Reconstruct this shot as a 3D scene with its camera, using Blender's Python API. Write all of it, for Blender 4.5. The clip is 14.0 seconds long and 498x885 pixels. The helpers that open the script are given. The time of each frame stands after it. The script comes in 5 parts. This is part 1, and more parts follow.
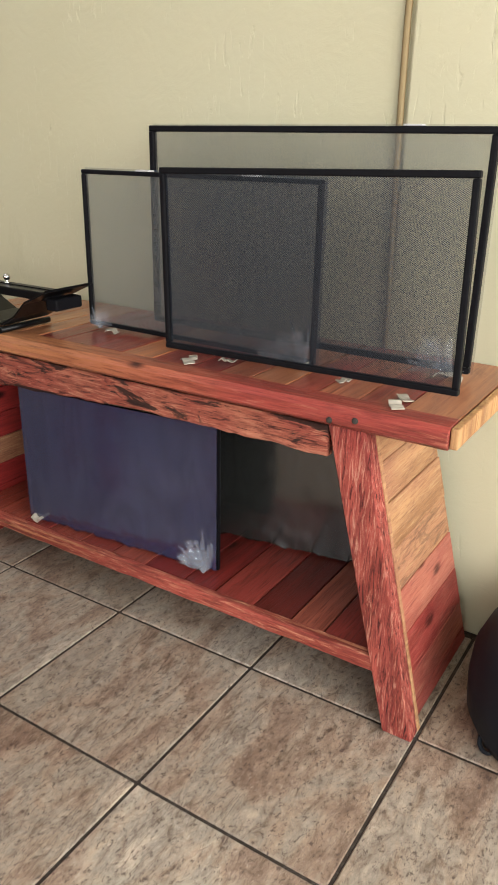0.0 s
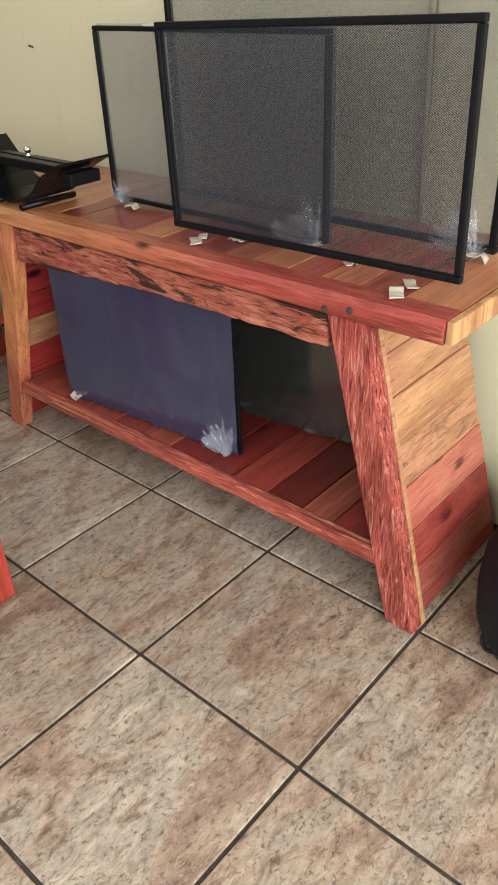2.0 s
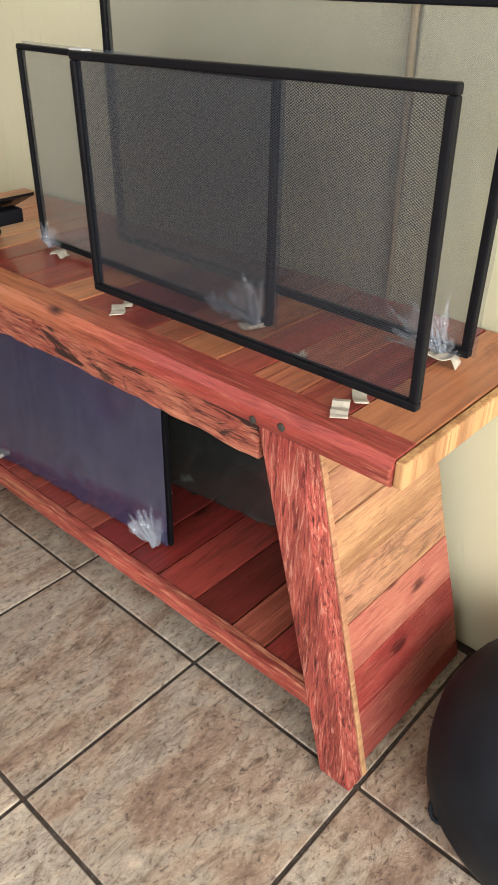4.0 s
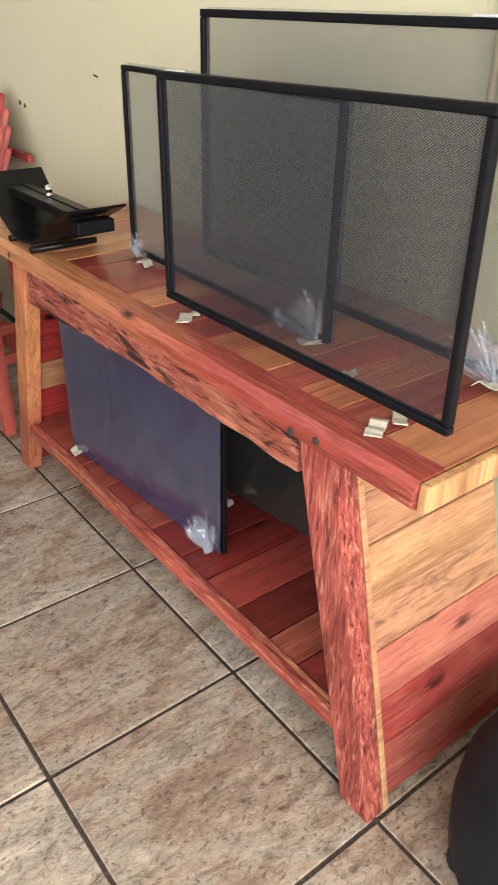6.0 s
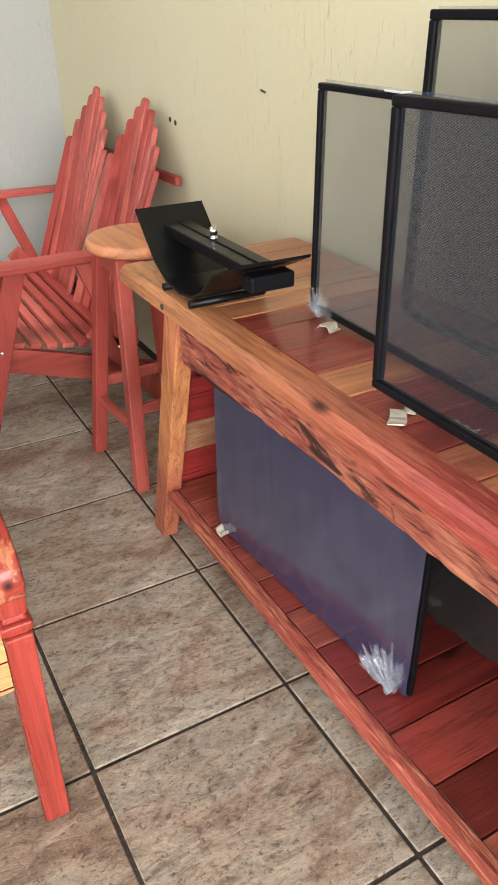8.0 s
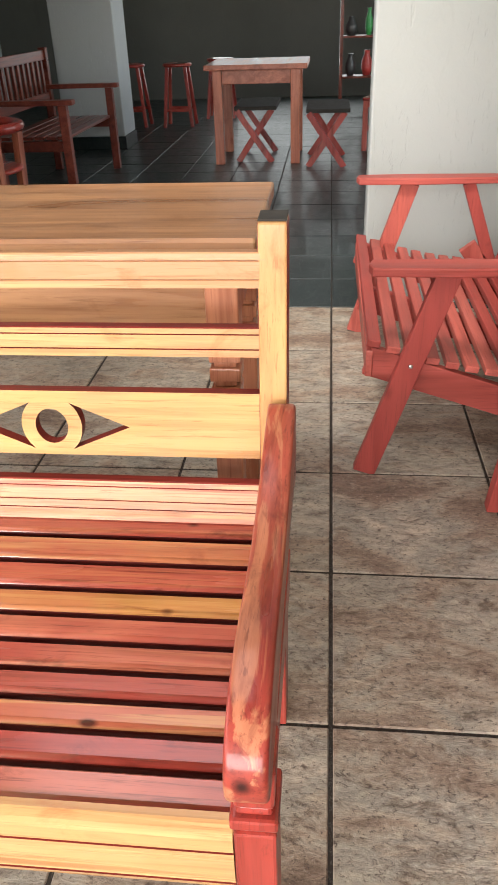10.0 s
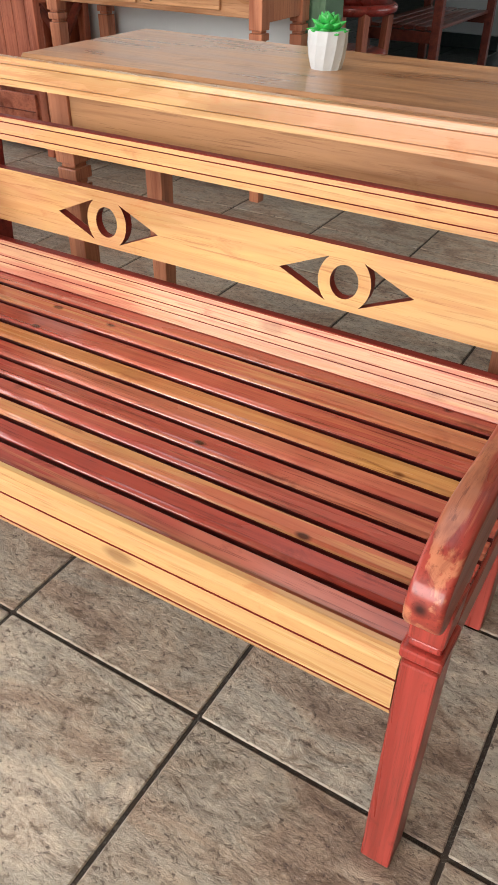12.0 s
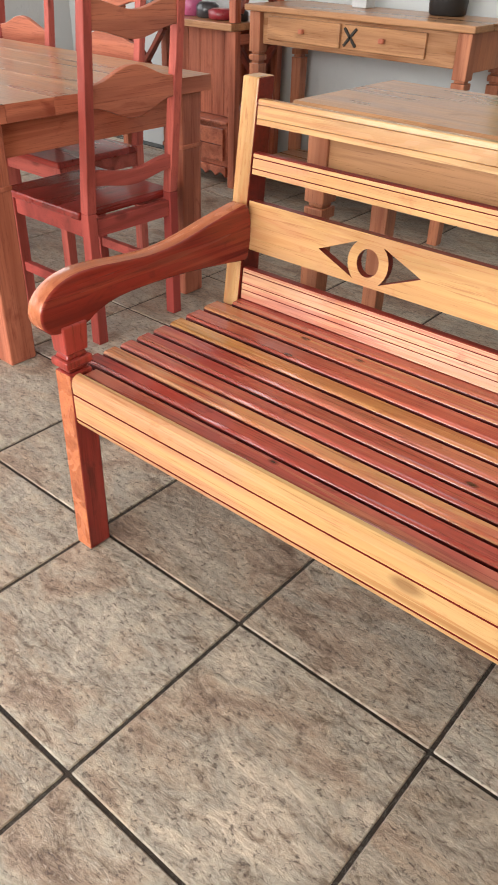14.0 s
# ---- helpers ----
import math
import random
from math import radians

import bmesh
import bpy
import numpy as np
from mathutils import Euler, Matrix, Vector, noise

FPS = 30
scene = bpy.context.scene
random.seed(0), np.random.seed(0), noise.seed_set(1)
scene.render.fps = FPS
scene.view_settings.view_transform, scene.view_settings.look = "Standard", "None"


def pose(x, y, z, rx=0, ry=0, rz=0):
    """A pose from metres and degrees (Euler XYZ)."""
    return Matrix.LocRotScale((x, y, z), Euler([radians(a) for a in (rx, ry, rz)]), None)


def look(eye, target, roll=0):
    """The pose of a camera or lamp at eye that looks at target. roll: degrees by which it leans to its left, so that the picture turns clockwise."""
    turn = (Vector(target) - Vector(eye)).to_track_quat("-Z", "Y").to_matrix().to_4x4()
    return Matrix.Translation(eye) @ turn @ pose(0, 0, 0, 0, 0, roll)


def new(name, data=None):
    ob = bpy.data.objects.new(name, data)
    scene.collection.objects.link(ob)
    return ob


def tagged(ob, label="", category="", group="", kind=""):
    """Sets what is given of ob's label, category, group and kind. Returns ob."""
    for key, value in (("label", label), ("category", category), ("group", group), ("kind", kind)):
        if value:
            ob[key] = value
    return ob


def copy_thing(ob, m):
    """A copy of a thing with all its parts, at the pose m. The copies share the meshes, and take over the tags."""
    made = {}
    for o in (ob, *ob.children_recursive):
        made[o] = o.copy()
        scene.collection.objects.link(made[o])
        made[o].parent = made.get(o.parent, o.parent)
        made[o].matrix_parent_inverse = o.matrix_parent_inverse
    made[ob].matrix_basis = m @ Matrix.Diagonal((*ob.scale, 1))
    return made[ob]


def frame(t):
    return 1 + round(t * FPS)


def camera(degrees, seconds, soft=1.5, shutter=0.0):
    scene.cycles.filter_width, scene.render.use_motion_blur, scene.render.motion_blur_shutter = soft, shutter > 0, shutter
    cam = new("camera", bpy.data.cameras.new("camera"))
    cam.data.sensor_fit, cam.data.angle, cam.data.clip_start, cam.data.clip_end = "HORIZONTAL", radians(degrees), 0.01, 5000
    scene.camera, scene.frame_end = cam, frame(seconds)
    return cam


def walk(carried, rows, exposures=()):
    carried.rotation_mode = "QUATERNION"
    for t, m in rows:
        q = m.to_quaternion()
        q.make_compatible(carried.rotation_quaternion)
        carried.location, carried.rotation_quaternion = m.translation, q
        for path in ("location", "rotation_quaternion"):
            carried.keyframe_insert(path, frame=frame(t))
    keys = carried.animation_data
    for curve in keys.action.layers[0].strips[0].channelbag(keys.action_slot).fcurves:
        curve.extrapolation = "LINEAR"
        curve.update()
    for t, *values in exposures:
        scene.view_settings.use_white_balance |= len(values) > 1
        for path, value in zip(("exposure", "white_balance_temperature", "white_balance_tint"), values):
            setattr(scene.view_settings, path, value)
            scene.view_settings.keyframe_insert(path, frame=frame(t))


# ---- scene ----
cam = camera(37.0, 14.0, shutter=0.15)
PATH = [
    (0, (0.826, -0.9, 1.259), (-0.159, 0.676, 0.52), 1.1),
    (0.5, (0.856, -0.928, 1.26), (-0.197, 0.552, 0.422), 0.5),
    (1, (0.875, -0.942, 1.266), (-0.246, 0.483, 0.421), -0.5),
    (1.5, (0.909, -0.86, 1.266), (-0.228, 0.527, 0.381), -0.8),
    (2, (0.986, -0.692, 1.287), (-0.151, 0.563, 0.223), -2.5),
    (2.5, (0.993, -0.59, 1.295), (-0.225, 0.566, 0.207), -4.1),
    (3, (0.927, -0.506, 1.314), (-0.255, 0.654, 0.192), -1.7),
    (3.5, (0.844, -0.423, 1.336), (-0.29, 0.836, 0.275), 0.6),
    (3.7, (0.847, -0.387, 1.329), (-0.275, 0.879, 0.262), 0.9),
    (5.8, (0.968, -0.267, 1.316), (-0.334, 0.864, 0.303), 2.2),
    (6, (0.956, -0.278, 1.315), (-0.394, 0.794, 0.301), 1.3),
    (6.5, (0.923, -0.287, 1.312), (-0.511, 0.652, 0.281), 0.0),
    (7, (0.832, -0.256, 1.307), (-0.613, 0.649, 0.261), 0.6),
    (7.5, (0.666, -0.213, 1.316), (-0.801, 0.675, 0.286), 0.7),
    (8, (0.531, -0.189, 1.311), (-0.975, 0.654, 0.3), -0.4),
    (8.3, (0.469, -0.166, 1.291), (-1.086, 0.582, 0.279), -2.0),
    (8.5, (0.41, -0.13, 1.282), (-1.226, 0.417, 0.27), -5.1),
    (8.7, (0.354, -0.086, 1.281), (-1.341, 0.291, 0.289), -5.8),
    (10.8, (0.003, -0.002, 1.168), (-1.577, -0.522, 0.057), -1.4),
    (11, (0.03, 0.01, 1.174), (-1.49, -0.617, 0.035), -1.6),
    (11.5, (0.112, 0.014, 1.156), (-1.294, -0.797, -0.012), -0.2),
    (12, (0.163, 0.012, 1.166), (-1.217, -0.811, -0.024), 0.8),
    (12.5, (0.225, -0.025, 1.181), (-1.173, -0.841, 0.007), 1.7),
    (13, (0.293, -0.084, 1.193), (-1.104, -0.932, 0.039), 2.1),
    (13.5, (0.347, -0.144, 1.189), (-0.996, -1.087, 0.046), 1.2),
    (14, (0.377, -0.214, 1.198), (-0.899, -1.259, 0.066), 1.9),
]
walk(cam, [(t, look(eye, target, roll)) for t, eye, target, roll in PATH], [(0, 0.32), (1.0, 0.38), (2.5, 0.46), (3.7, 0.54), (6.5, 0.74), (8.5, 0.84), (11, 0.66), (11.5, 0.44), (14, 0.30)])

# ---- world and lights ----
world = bpy.data.worlds.new("sky")
scene.world = world
world.use_nodes = True
wn = world.node_tree
sky = wn.nodes.new("ShaderNodeTexSky")
sky.sky_type = "NISHITA"
sky.sun_disc = False
sky.sun_elevation = radians(42)
sky.sun_rotation = radians(70)
wn.links.new(sky.outputs[0], wn.nodes["Background"].inputs[0])
wn.nodes["Background"].inputs[1].default_value = 0.12

sun_data = bpy.data.lights.new("sun", "SUN")
sun_data.energy = 2.0
sun_data.angle = radians(12)
sun_data.color = (1.0, 0.95, 0.88)
new("sun", sun_data).matrix_world = look((9, -3, 7), (5, -1, 0))


def opening_or_fill_light(eye, target, w, h, watts, color):
    d = bpy.data.lights.new("opening_or_fill_light", "AREA")
    d.shape, d.size, d.size_y, d.energy, d.color = "RECTANGLE", w, h, watts, color
    new("opening_or_fill_light", d).matrix_world = look(eye, target)


# daylight through the wide shop front, a side window added out of view and the far doorway
opening_or_fill_light((3.25, -1.6, 1.75), (0, -1.2, 0.2), 4.6, 1.9, 245, (1.0, 0.97, 0.93))
opening_or_fill_light((-0.1, -4.75, 1.8), (-0.4, 0, 0.4), 4.9, 1.6, 74, (1.0, 0.97, 0.94))
opening_or_fill_light((-11.7, -0.6, 1.3), (-6, -0.6, 0.6), 2.2, 2.0, 12, (0.95, 1.0, 1.0))
# added lamp for an unseen next-room window, lights the pillar and slate
opening_or_fill_light((-6.9, 3.05, 1.55), (-6.9, 0, 0.9), 4.4, 1.8, 45, (0.95, 1.0, 0.99))

# fill lamp in an added roof opening, to brighten the depth of the room
opening_or_fill_light((-1.5, -0.8, 2.98), (-1.5, -0.79, 0), 2.1, 1.3, 12, (1.0, 0.98, 0.96))

# ---- materials ----


def nodes_of(name):
    m = bpy.data.materials.new(name)
    m.use_nodes = True
    t = m.node_tree
    return m, t, t.nodes["Principled BSDF"]


def node(t, kind, **kw):
    n = t.nodes.new("ShaderNode" + kind)
    for k, v in kw.items():
        n.inputs[k].default_value = v
    return n


def ramp(t, src, stops):
    r = t.nodes.new("ShaderNodeValToRGB")
    e = r.color_ramp.elements
    while len(e) < len(stops):
        e.new(0.5)
    for el, (p, c) in zip(e, stops):
        el.position = p
        el.color = (*c, 1) if len(c) == 3 else c
    t.links.new(src, r.inputs[0])
    return r.outputs[0]


def mixc(t, fac, a, b, mode="MIX"):
    m = t.nodes.new("ShaderNodeMix")
    m.data_type, m.blend_type = "RGBA", mode
    for sock, v in ((m.inputs[0], fac), (m.inputs[6], a), (m.inputs[7], b)):
        if isinstance(v, (int, float)):
            sock.default_value = v
        elif isinstance(v, tuple):
            sock.default_value = (*v, 1)
        else:
            t.links.new(v, sock)
    return m.outputs[2]


def coords(t, scale, spread=40.0):
    """Object coordinates, shifted by each object's own random amount."""
    tc, info = t.nodes.new("ShaderNodeTexCoord"), t.nodes.new("ShaderNodeObjectInfo")
    mul = t.nodes.new("ShaderNodeVectorMath")
    mul.operation = "MULTIPLY_ADD"
    comb = t.nodes.new("ShaderNodeCombineXYZ")
    for i in range(3):
        t.links.new(info.outputs["Random"], comb.inputs[i])
    t.links.new(comb.outputs[0], mul.inputs[0])
    mul.inputs[1].default_value = (spread, spread * 1.7, spread * 0.6)
    t.links.new(tc.outputs["Object"], mul.inputs[2])
    mp = t.nodes.new("ShaderNodeMapping")
    mp.inputs["Scale"].default_value = scale
    t.links.new(mul.outputs[0], mp.inputs[0])
    return mp.outputs[0], info.outputs["Random"], mul.outputs[0]


def bump(t, bsdf, src, strength, dist=0.002):
    b = node(t, "Bump", Strength=strength, Distance=dist)
    t.links.new(src, b.inputs["Height"])
    t.links.new(b.outputs[0], bsdf.inputs["Normal"])


def wood(name, axis, tones, dark, rough=0.35, coat=0.25, grain=1.0, rustic=0.0, knots=0.5, along=2.2, other=None, streak=None, pale=None, fade=None, bark=0.0, knot_size=1.0):
    """tones: the colours among which single boards vary; dark: the colour of the grain lines and knots;
    streak: the colour of sapwood bands lengthwise; pale: the colour of raised fibres; fade: (from, to, colour) along the board."""
    m, t, p = nodes_of(name)
    vec, rnd, raw = coords(t, (1, 1, 1))

    def fibre(across, length, detail, rough_, dist):
        mp = t.nodes.new("ShaderNodeMapping")
        sc = [across] * 3
        sc[axis] = length
        mp.inputs["Scale"].default_value = sc
        t.links.new(raw, mp.inputs[0])
        n = node(t, "TexNoise", Scale=1.0, Detail=detail, Roughness=rough_, Distortion=dist)
        t.links.new(mp.outputs[0], n.inputs["Vector"])
        return n.outputs["Fac"]
    n1 = fibre(55.0, along, 7, 0.62, 0.9)
    n2 = fibre(9.0, 0.8, 3, 0.5, 1.5)
    pores = fibre(210.0, along * 3.0, 4, 0.7, 0.4)
    blot = fibre(14.0, 7.0, 6, 0.65, 0.6)
    tones = tones if len(tones) > 1 else tones * 2
    k = len(tones)
    base = ramp(t, rnd, [((i + 0.5) / k, c) for i, c in enumerate(tones)])
    if fade:
        lo, hi, tint = fade
        tc, sep = t.nodes.new("ShaderNodeTexCoord"), t.nodes.new("ShaderNodeSeparateXYZ")
        t.links.new(tc.outputs["Object"], sep.inputs[0])
        mr = node(t, "MapRange")
        mr.inputs[1].default_value, mr.inputs[2].default_value = lo, hi
        mr.inputs[3].default_value, mr.inputs[4].default_value = 1.0, 0.0
        t.links.new(sep.outputs[axis], mr.inputs[0])
        base = mixc(t, mr.outputs[0], base, tint)
    shade = ramp(t, n2, [(0.33, (0.62, 0.54, 0.50)), (0.5, (1, 1, 1)), (0.66, (1.25, 1.27, 1.22))])
    col = mixc(t, 0.9, base, shade, "MULTIPLY")
    if other:
        n5 = node(t, "TexNoise", Scale=1.6, Detail=4, Roughness=0.6, Distortion=0.5)
        t.links.new(raw, n5.inputs["Vector"])
        col = mixc(t, ramp(t, n5.outputs["Fac"], [(0.44, (0, 0, 0)), (0.56, (0.85, 0.85, 0.85))]), col, other)
    if streak:
        sf = fibre(38.0, 0.9, 4, 0.55, 1.2)
        col = mixc(t, ramp(t, sf, [(0.52, (0, 0, 0)), (0.60, (0.8, 0.8, 0.8))]), col, streak)
    lines = ramp(t, n1, [(0.36, (1, 1, 1)), (0.46, (0.35, 0.35, 0.35)), (0.56, (0, 0, 0))])
    col = mixc(t, mixc(t, 1.0, lines, (min(1.0, 0.55 * grain),) * 3, "MULTIPLY"), col, dark)
    col = mixc(t, ramp(t, pores, [(0.34, (0.5,) * 3), (0.45, (0, 0, 0))]), col, tuple(c * 0.7 for c in dark))
    stain = ramp(t, blot, [(0.30, (0.55,) * 3), (0.40, (0, 0, 0))])
    col = mixc(t, stain, col, dark)
    s3 = [7.0 / knot_size] * 3
    s3[axis] = 3.4 / knot_size
    mp3 = t.nodes.new("ShaderNodeMapping")
    mp3.inputs["Scale"].default_value = s3
    t.links.new(raw, mp3.inputs[0])
    v = node(t, "TexVoronoi", Scale=1.0, Randomness=1.0)
    t.links.new(mp3.outputs[0], v.inputs["Vector"])
    kn = ramp(t, v.outputs["Distance"], [(0.06, (knots,) * 3), (0.085, (knots * 0.6,) * 3), (0.125, (0, 0, 0))])
    col = mixc(t, kn, col, tuple(c * 0.3 for c in dark))
    height = n1
    if rustic:
        n4 = fibre(130.0, along * 2.6, 8, 0.72, 0.9)
        ru = ramp(t, n4, [(0.36, (rustic,) * 3), (0.42, (rustic * 0.55,) * 3), (0.48, (0, 0, 0))])
        col = mixc(t, ru, col, tuple(c * 0.4 for c in dark))
        if pale:
            col = mixc(t, ramp(t, n4, [(0.53, (0, 0, 0)), (0.64, (0.7,) * 3)]), col, pale)
        height = n4
    if bark:
        bk = fibre(20.0, 4.5, 9, 0.7, 1.2)
        col = mixc(t, ramp(t, bk, [(0.525, (0, 0, 0)), (0.575, (bark,) * 3)]), col, (0.022, 0.010, 0.008))
    t.links.new(col, p.inputs["Base Color"])
    rr = ramp(t, n2, [(0.25, (rough * 0.75,) * 3), (0.75, (min(1, rough * 1.35),) * 3)])
    t.links.new(rr, p.inputs["Roughness"])
    p.inputs["Coat Weight"].default_value = coat
    p.inputs["Coat Roughness"].default_value = 0.12 if coat < 0.7 else 0.17
    p.inputs["Coat IOR"].default_value = 1.5 if coat < 0.7 else 1.75
    p.inputs["Specular IOR Level"].default_value = 0.25
    bump(t, p, height, 0.25 + rustic * 0.7, 0.0015 + rustic * 0.003)
    return m


X, Y, Z = 0, 1, 2
RED = [(0.34, 0.042, 0.032), (0.40, 0.065, 0.048), (0.30, 0.034, 0.027)]
HONEY = [(0.50, 0.290, 0.120), (0.48, 0.265, 0.110), (0.52, 0.310, 0.138)]
MIX = [(0.22, 0.034, 0.028), (0.36, 0.095, 0.060), (0.28, 0.048, 0.038), (0.43, 0.165, 0.085), (0.17, 0.024, 0.022), (0.33, 0.068, 0.050), (0.25, 0.038, 0.032)]
SHELF = [(0.25, 0.032, 0.027), (0.38, 0.11, 0.070), (0.16, 0.020, 0.018), (0.34, 0.060, 0.045), (0.12, 0.016, 0.015), (0.38, 0.095, 0.062), (0.22, 0.028, 0.024)]
PINK = [(0.34, 0.056, 0.046), (0.48, 0.125, 0.096), (0.38, 0.072, 0.058), (0.29, 0.043, 0.036), (0.44, 0.100, 0.078)]
DK = (0.10, 0.02, 0.012)
honey_y = wood("honey_wood_lengthwise", Y, HONEY, (0.40, 0.14, 0.05), 0.28, 0.4, 0.7, 0, 0.6, 2.2, (0.49, 0.25, 0.135), (0.54, 0.345, 0.150))
honey_z = wood("honey_wood_upright", Z, HONEY, (0.38, 0.12, 0.04), 0.28, 0.4, 0.7)
SLAT_DK = (0.09, 0.012, 0.009)
slat_red = wood("cedar_slat", Y, [(0.44, 0.098, 0.064)], SLAT_DK, 0.26, 0.75, 0.55, 0, 1.0, 2.2, (0.36, 0.055, 0.04), (0.48, 0.14, 0.07), None, None, 0.0, 0.40)
slat_rose = wood("rosy_cedar_slat", Y, [(0.46, 0.135, 0.082), (0.43, 0.112, 0.072), (0.40, 0.092, 0.062)], SLAT_DK, 0.26, 0.75, 0.55, 0, 1.0, 2.2, (0.35, 0.055, 0.042), (0.47, 0.15, 0.08), None, None, 0.0, 0.45)
slat_deep = wood("crimson_cedar_slat", Y, [(0.30, 0.034, 0.026)], SLAT_DK, 0.24, 0.75, 0.6, 0, 1.0, 2.2, (0.36, 0.055, 0.036), None, None, None, 0.0, 0.45)
slat_gold = wood("golden_cedar_slat", Y, [(0.52, 0.25, 0.075)], (0.24, 0.05, 0.02), 0.26, 0.75, 0.5, 0, 1.0, 2.2, (0.47, 0.165, 0.07), (0.55, 0.29, 0.10), None, None, 0.0, 0.40)
red_x = wood("red_cedar_across", X, RED, DK, 0.28, 0.45, 0.8)
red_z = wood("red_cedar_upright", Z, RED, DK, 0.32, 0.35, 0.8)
arm_near = wood("orange_red_cedar", X, [(0.36, 0.075, 0.046), (0.38, 0.085, 0.05)], (0.09, 0.012, 0.009), 0.32, 0.35, 0.8, 0, 1.0, 2.2, (0.28, 0.036, 0.026), (0.47, 0.18, 0.095), None, None, 0.0, 0.7)
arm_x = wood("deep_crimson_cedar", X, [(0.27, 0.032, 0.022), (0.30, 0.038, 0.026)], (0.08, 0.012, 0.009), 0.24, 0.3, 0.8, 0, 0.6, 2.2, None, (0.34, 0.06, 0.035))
# dark red edges, with the shade on turned-away faces put into the colour
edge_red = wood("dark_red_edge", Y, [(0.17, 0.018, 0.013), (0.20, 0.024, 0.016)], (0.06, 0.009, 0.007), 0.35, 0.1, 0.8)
# shade in the gaps between slats, put into the wood colour
slat_gap_shade = wood("shadowy_slat_edge", Y, [(0.10, 0.012, 0.010)], (0.04, 0.006, 0.005), 0.5, 0.0, 0.8)
# paler orange for the far arm and leg, light put into the colour
arm_lit = wood("orange_lit_cedar", X, [(0.46, 0.15, 0.065)], (0.24, 0.04, 0.02), 0.26, 0.35, 0.7)
slat_tan = wood("tan_cedar_slat", Y, [(0.47, 0.165, 0.075), (0.50, 0.20, 0.085)], (0.20, 0.035, 0.02), 0.26, 0.75, 0.5, 0, 1.0, 2.2, (0.42, 0.10, 0.058), (0.52, 0.25, 0.10), None, None, 0.0, 0.45)
desk_y = wood("cedar_board", Y, MIX, DK, 0.34, 0.3, 0.8, 0.3, 0.8, 3.5, None, (0.34, 0.09, 0.055))
shelf_y = wood("crimson_shelf_board", Y, SHELF, DK, 0.36, 0.25, 0.8, 0.45, 1.0, 3.5)
desk_tan = wood("tan_cedar_board", Y, [(0.47, 0.23, 0.10), (0.40, 0.145, 0.07), (0.44, 0.19, 0.085)], (0.2, 0.06, 0.03), 0.34, 0.3, 0.8, 0.2, 0.6, 3.0)
desk_x = wood("cedar_edge_board", X, [(0.29, 0.050, 0.040)], DK, 0.40, 0.2, 0.8, 0.45, 1.0, 3.5, None, None, (0.40, 0.14, 0.09), (-0.45, 0.35, (0.45, 0.205, 0.085)))
desk_front = wood("rustic_cedar_across", X, [(0.42, 0.145, 0.09)], (0.12, 0.024, 0.018), 0.65, 0.0, 1.0, 0.95, 1.0, 5.0, (0.27, 0.055, 0.04), None, (0.54, 0.26, 0.16), None, 0.95)
rail_front = wood("rough_shelf_edge", X, [(0.36, 0.075, 0.055)], (0.12, 0.02, 0.016), 0.6, 0.0, 0.8, 0.6, 0.8, 5.0, None, (0.54, 0.24, 0.12), (0.62, 0.30, 0.18))
desk_leg = wood("rustic_cedar_upright", Z, [(0.38, 0.085, 0.062), (0.35, 0.072, 0.055)], (0.11, 0.016, 0.014), 0.7, 0.0, 1.0, 1.0, 0.5, 5.0, (0.30, 0.05, 0.042), None, (0.60, 0.30, 0.21))
desk_leg_pale = wood("pale_rustic_cedar", Z, [(0.54, 0.235, 0.095), (0.50, 0.19, 0.08)], (0.18, 0.04, 0.022), 0.55, 0.05, 0.9, 0.5, 0.6, 6.0, (0.42, 0.125, 0.075))
side_tan = wood("pale_side_board", Y, [(0.42, 0.235, 0.115), (0.39, 0.20, 0.10)], (0.20, 0.08, 0.045), 0.6, 0.05, 0.4, 0.4, 1.0, 4.0, (0.34, 0.155, 0.088), None, (0.48, 0.30, 0.15), None, 0.0, 1.6)
side_crimson = wood("deep_crimson_side_board", Y, [(0.30, 0.030, 0.028), (0.26, 0.026, 0.024)], (0.08, 0.010, 0.009), 0.5, 0.1, 0.6, 0.2, 1.0, 3.0)
side_knot = wood("knotty_side_board", Y, [(0.39, 0.205, 0.10)], (0.13, 0.055, 0.035), 0.55, 0.05, 0.5, 0.4, 1.0, 4.0, (0.42, 0.20, 0.115), None, (0.46, 0.28, 0.14), None, 0.4, 2.4)
side_rose = wood("rosy_side_board", Y, [(0.37, 0.128, 0.085), (0.34, 0.100, 0.070)], (0.18, 0.04, 0.03), 0.55, 0.05, 0.5, 0.4, 0.9, 4.0, (0.30, 0.070, 0.055), None, (0.44, 0.19, 0.125))
side_red = wood("crimson_side_board", Y, [(0.28, 0.036, 0.032), (0.31, 0.052, 0.043)], (0.14, 0.018, 0.016), 0.55, 0.05, 0.5, 0.4, 0.8, 4.0, (0.33, 0.085, 0.065), None, (0.39, 0.12, 0.09))
lower_rail_wood = wood("pinkish_rail_wood", Y, [(0.53, 0.29, 0.165)], (0.34, 0.09, 0.055), 0.28, 0.7, 0.8, 0, 0.4, 2.2, None, (0.48, 0.15, 0.10))
desk_end = wood("pale_end_grain", Z, [(0.44, 0.25, 0.115)], (0.24, 0.10, 0.045), 0.65, 0.0, 1.2, 0.3)
pink_x = wood("reddish_deck_wood_across", X, PINK, (0.24, 0.045, 0.038), 0.5, 0.08, 0.6)
pink_z = wood("reddish_deck_wood_upright", Z, PINK, (0.24, 0.045, 0.038), 0.5, 0.08, 0.6)
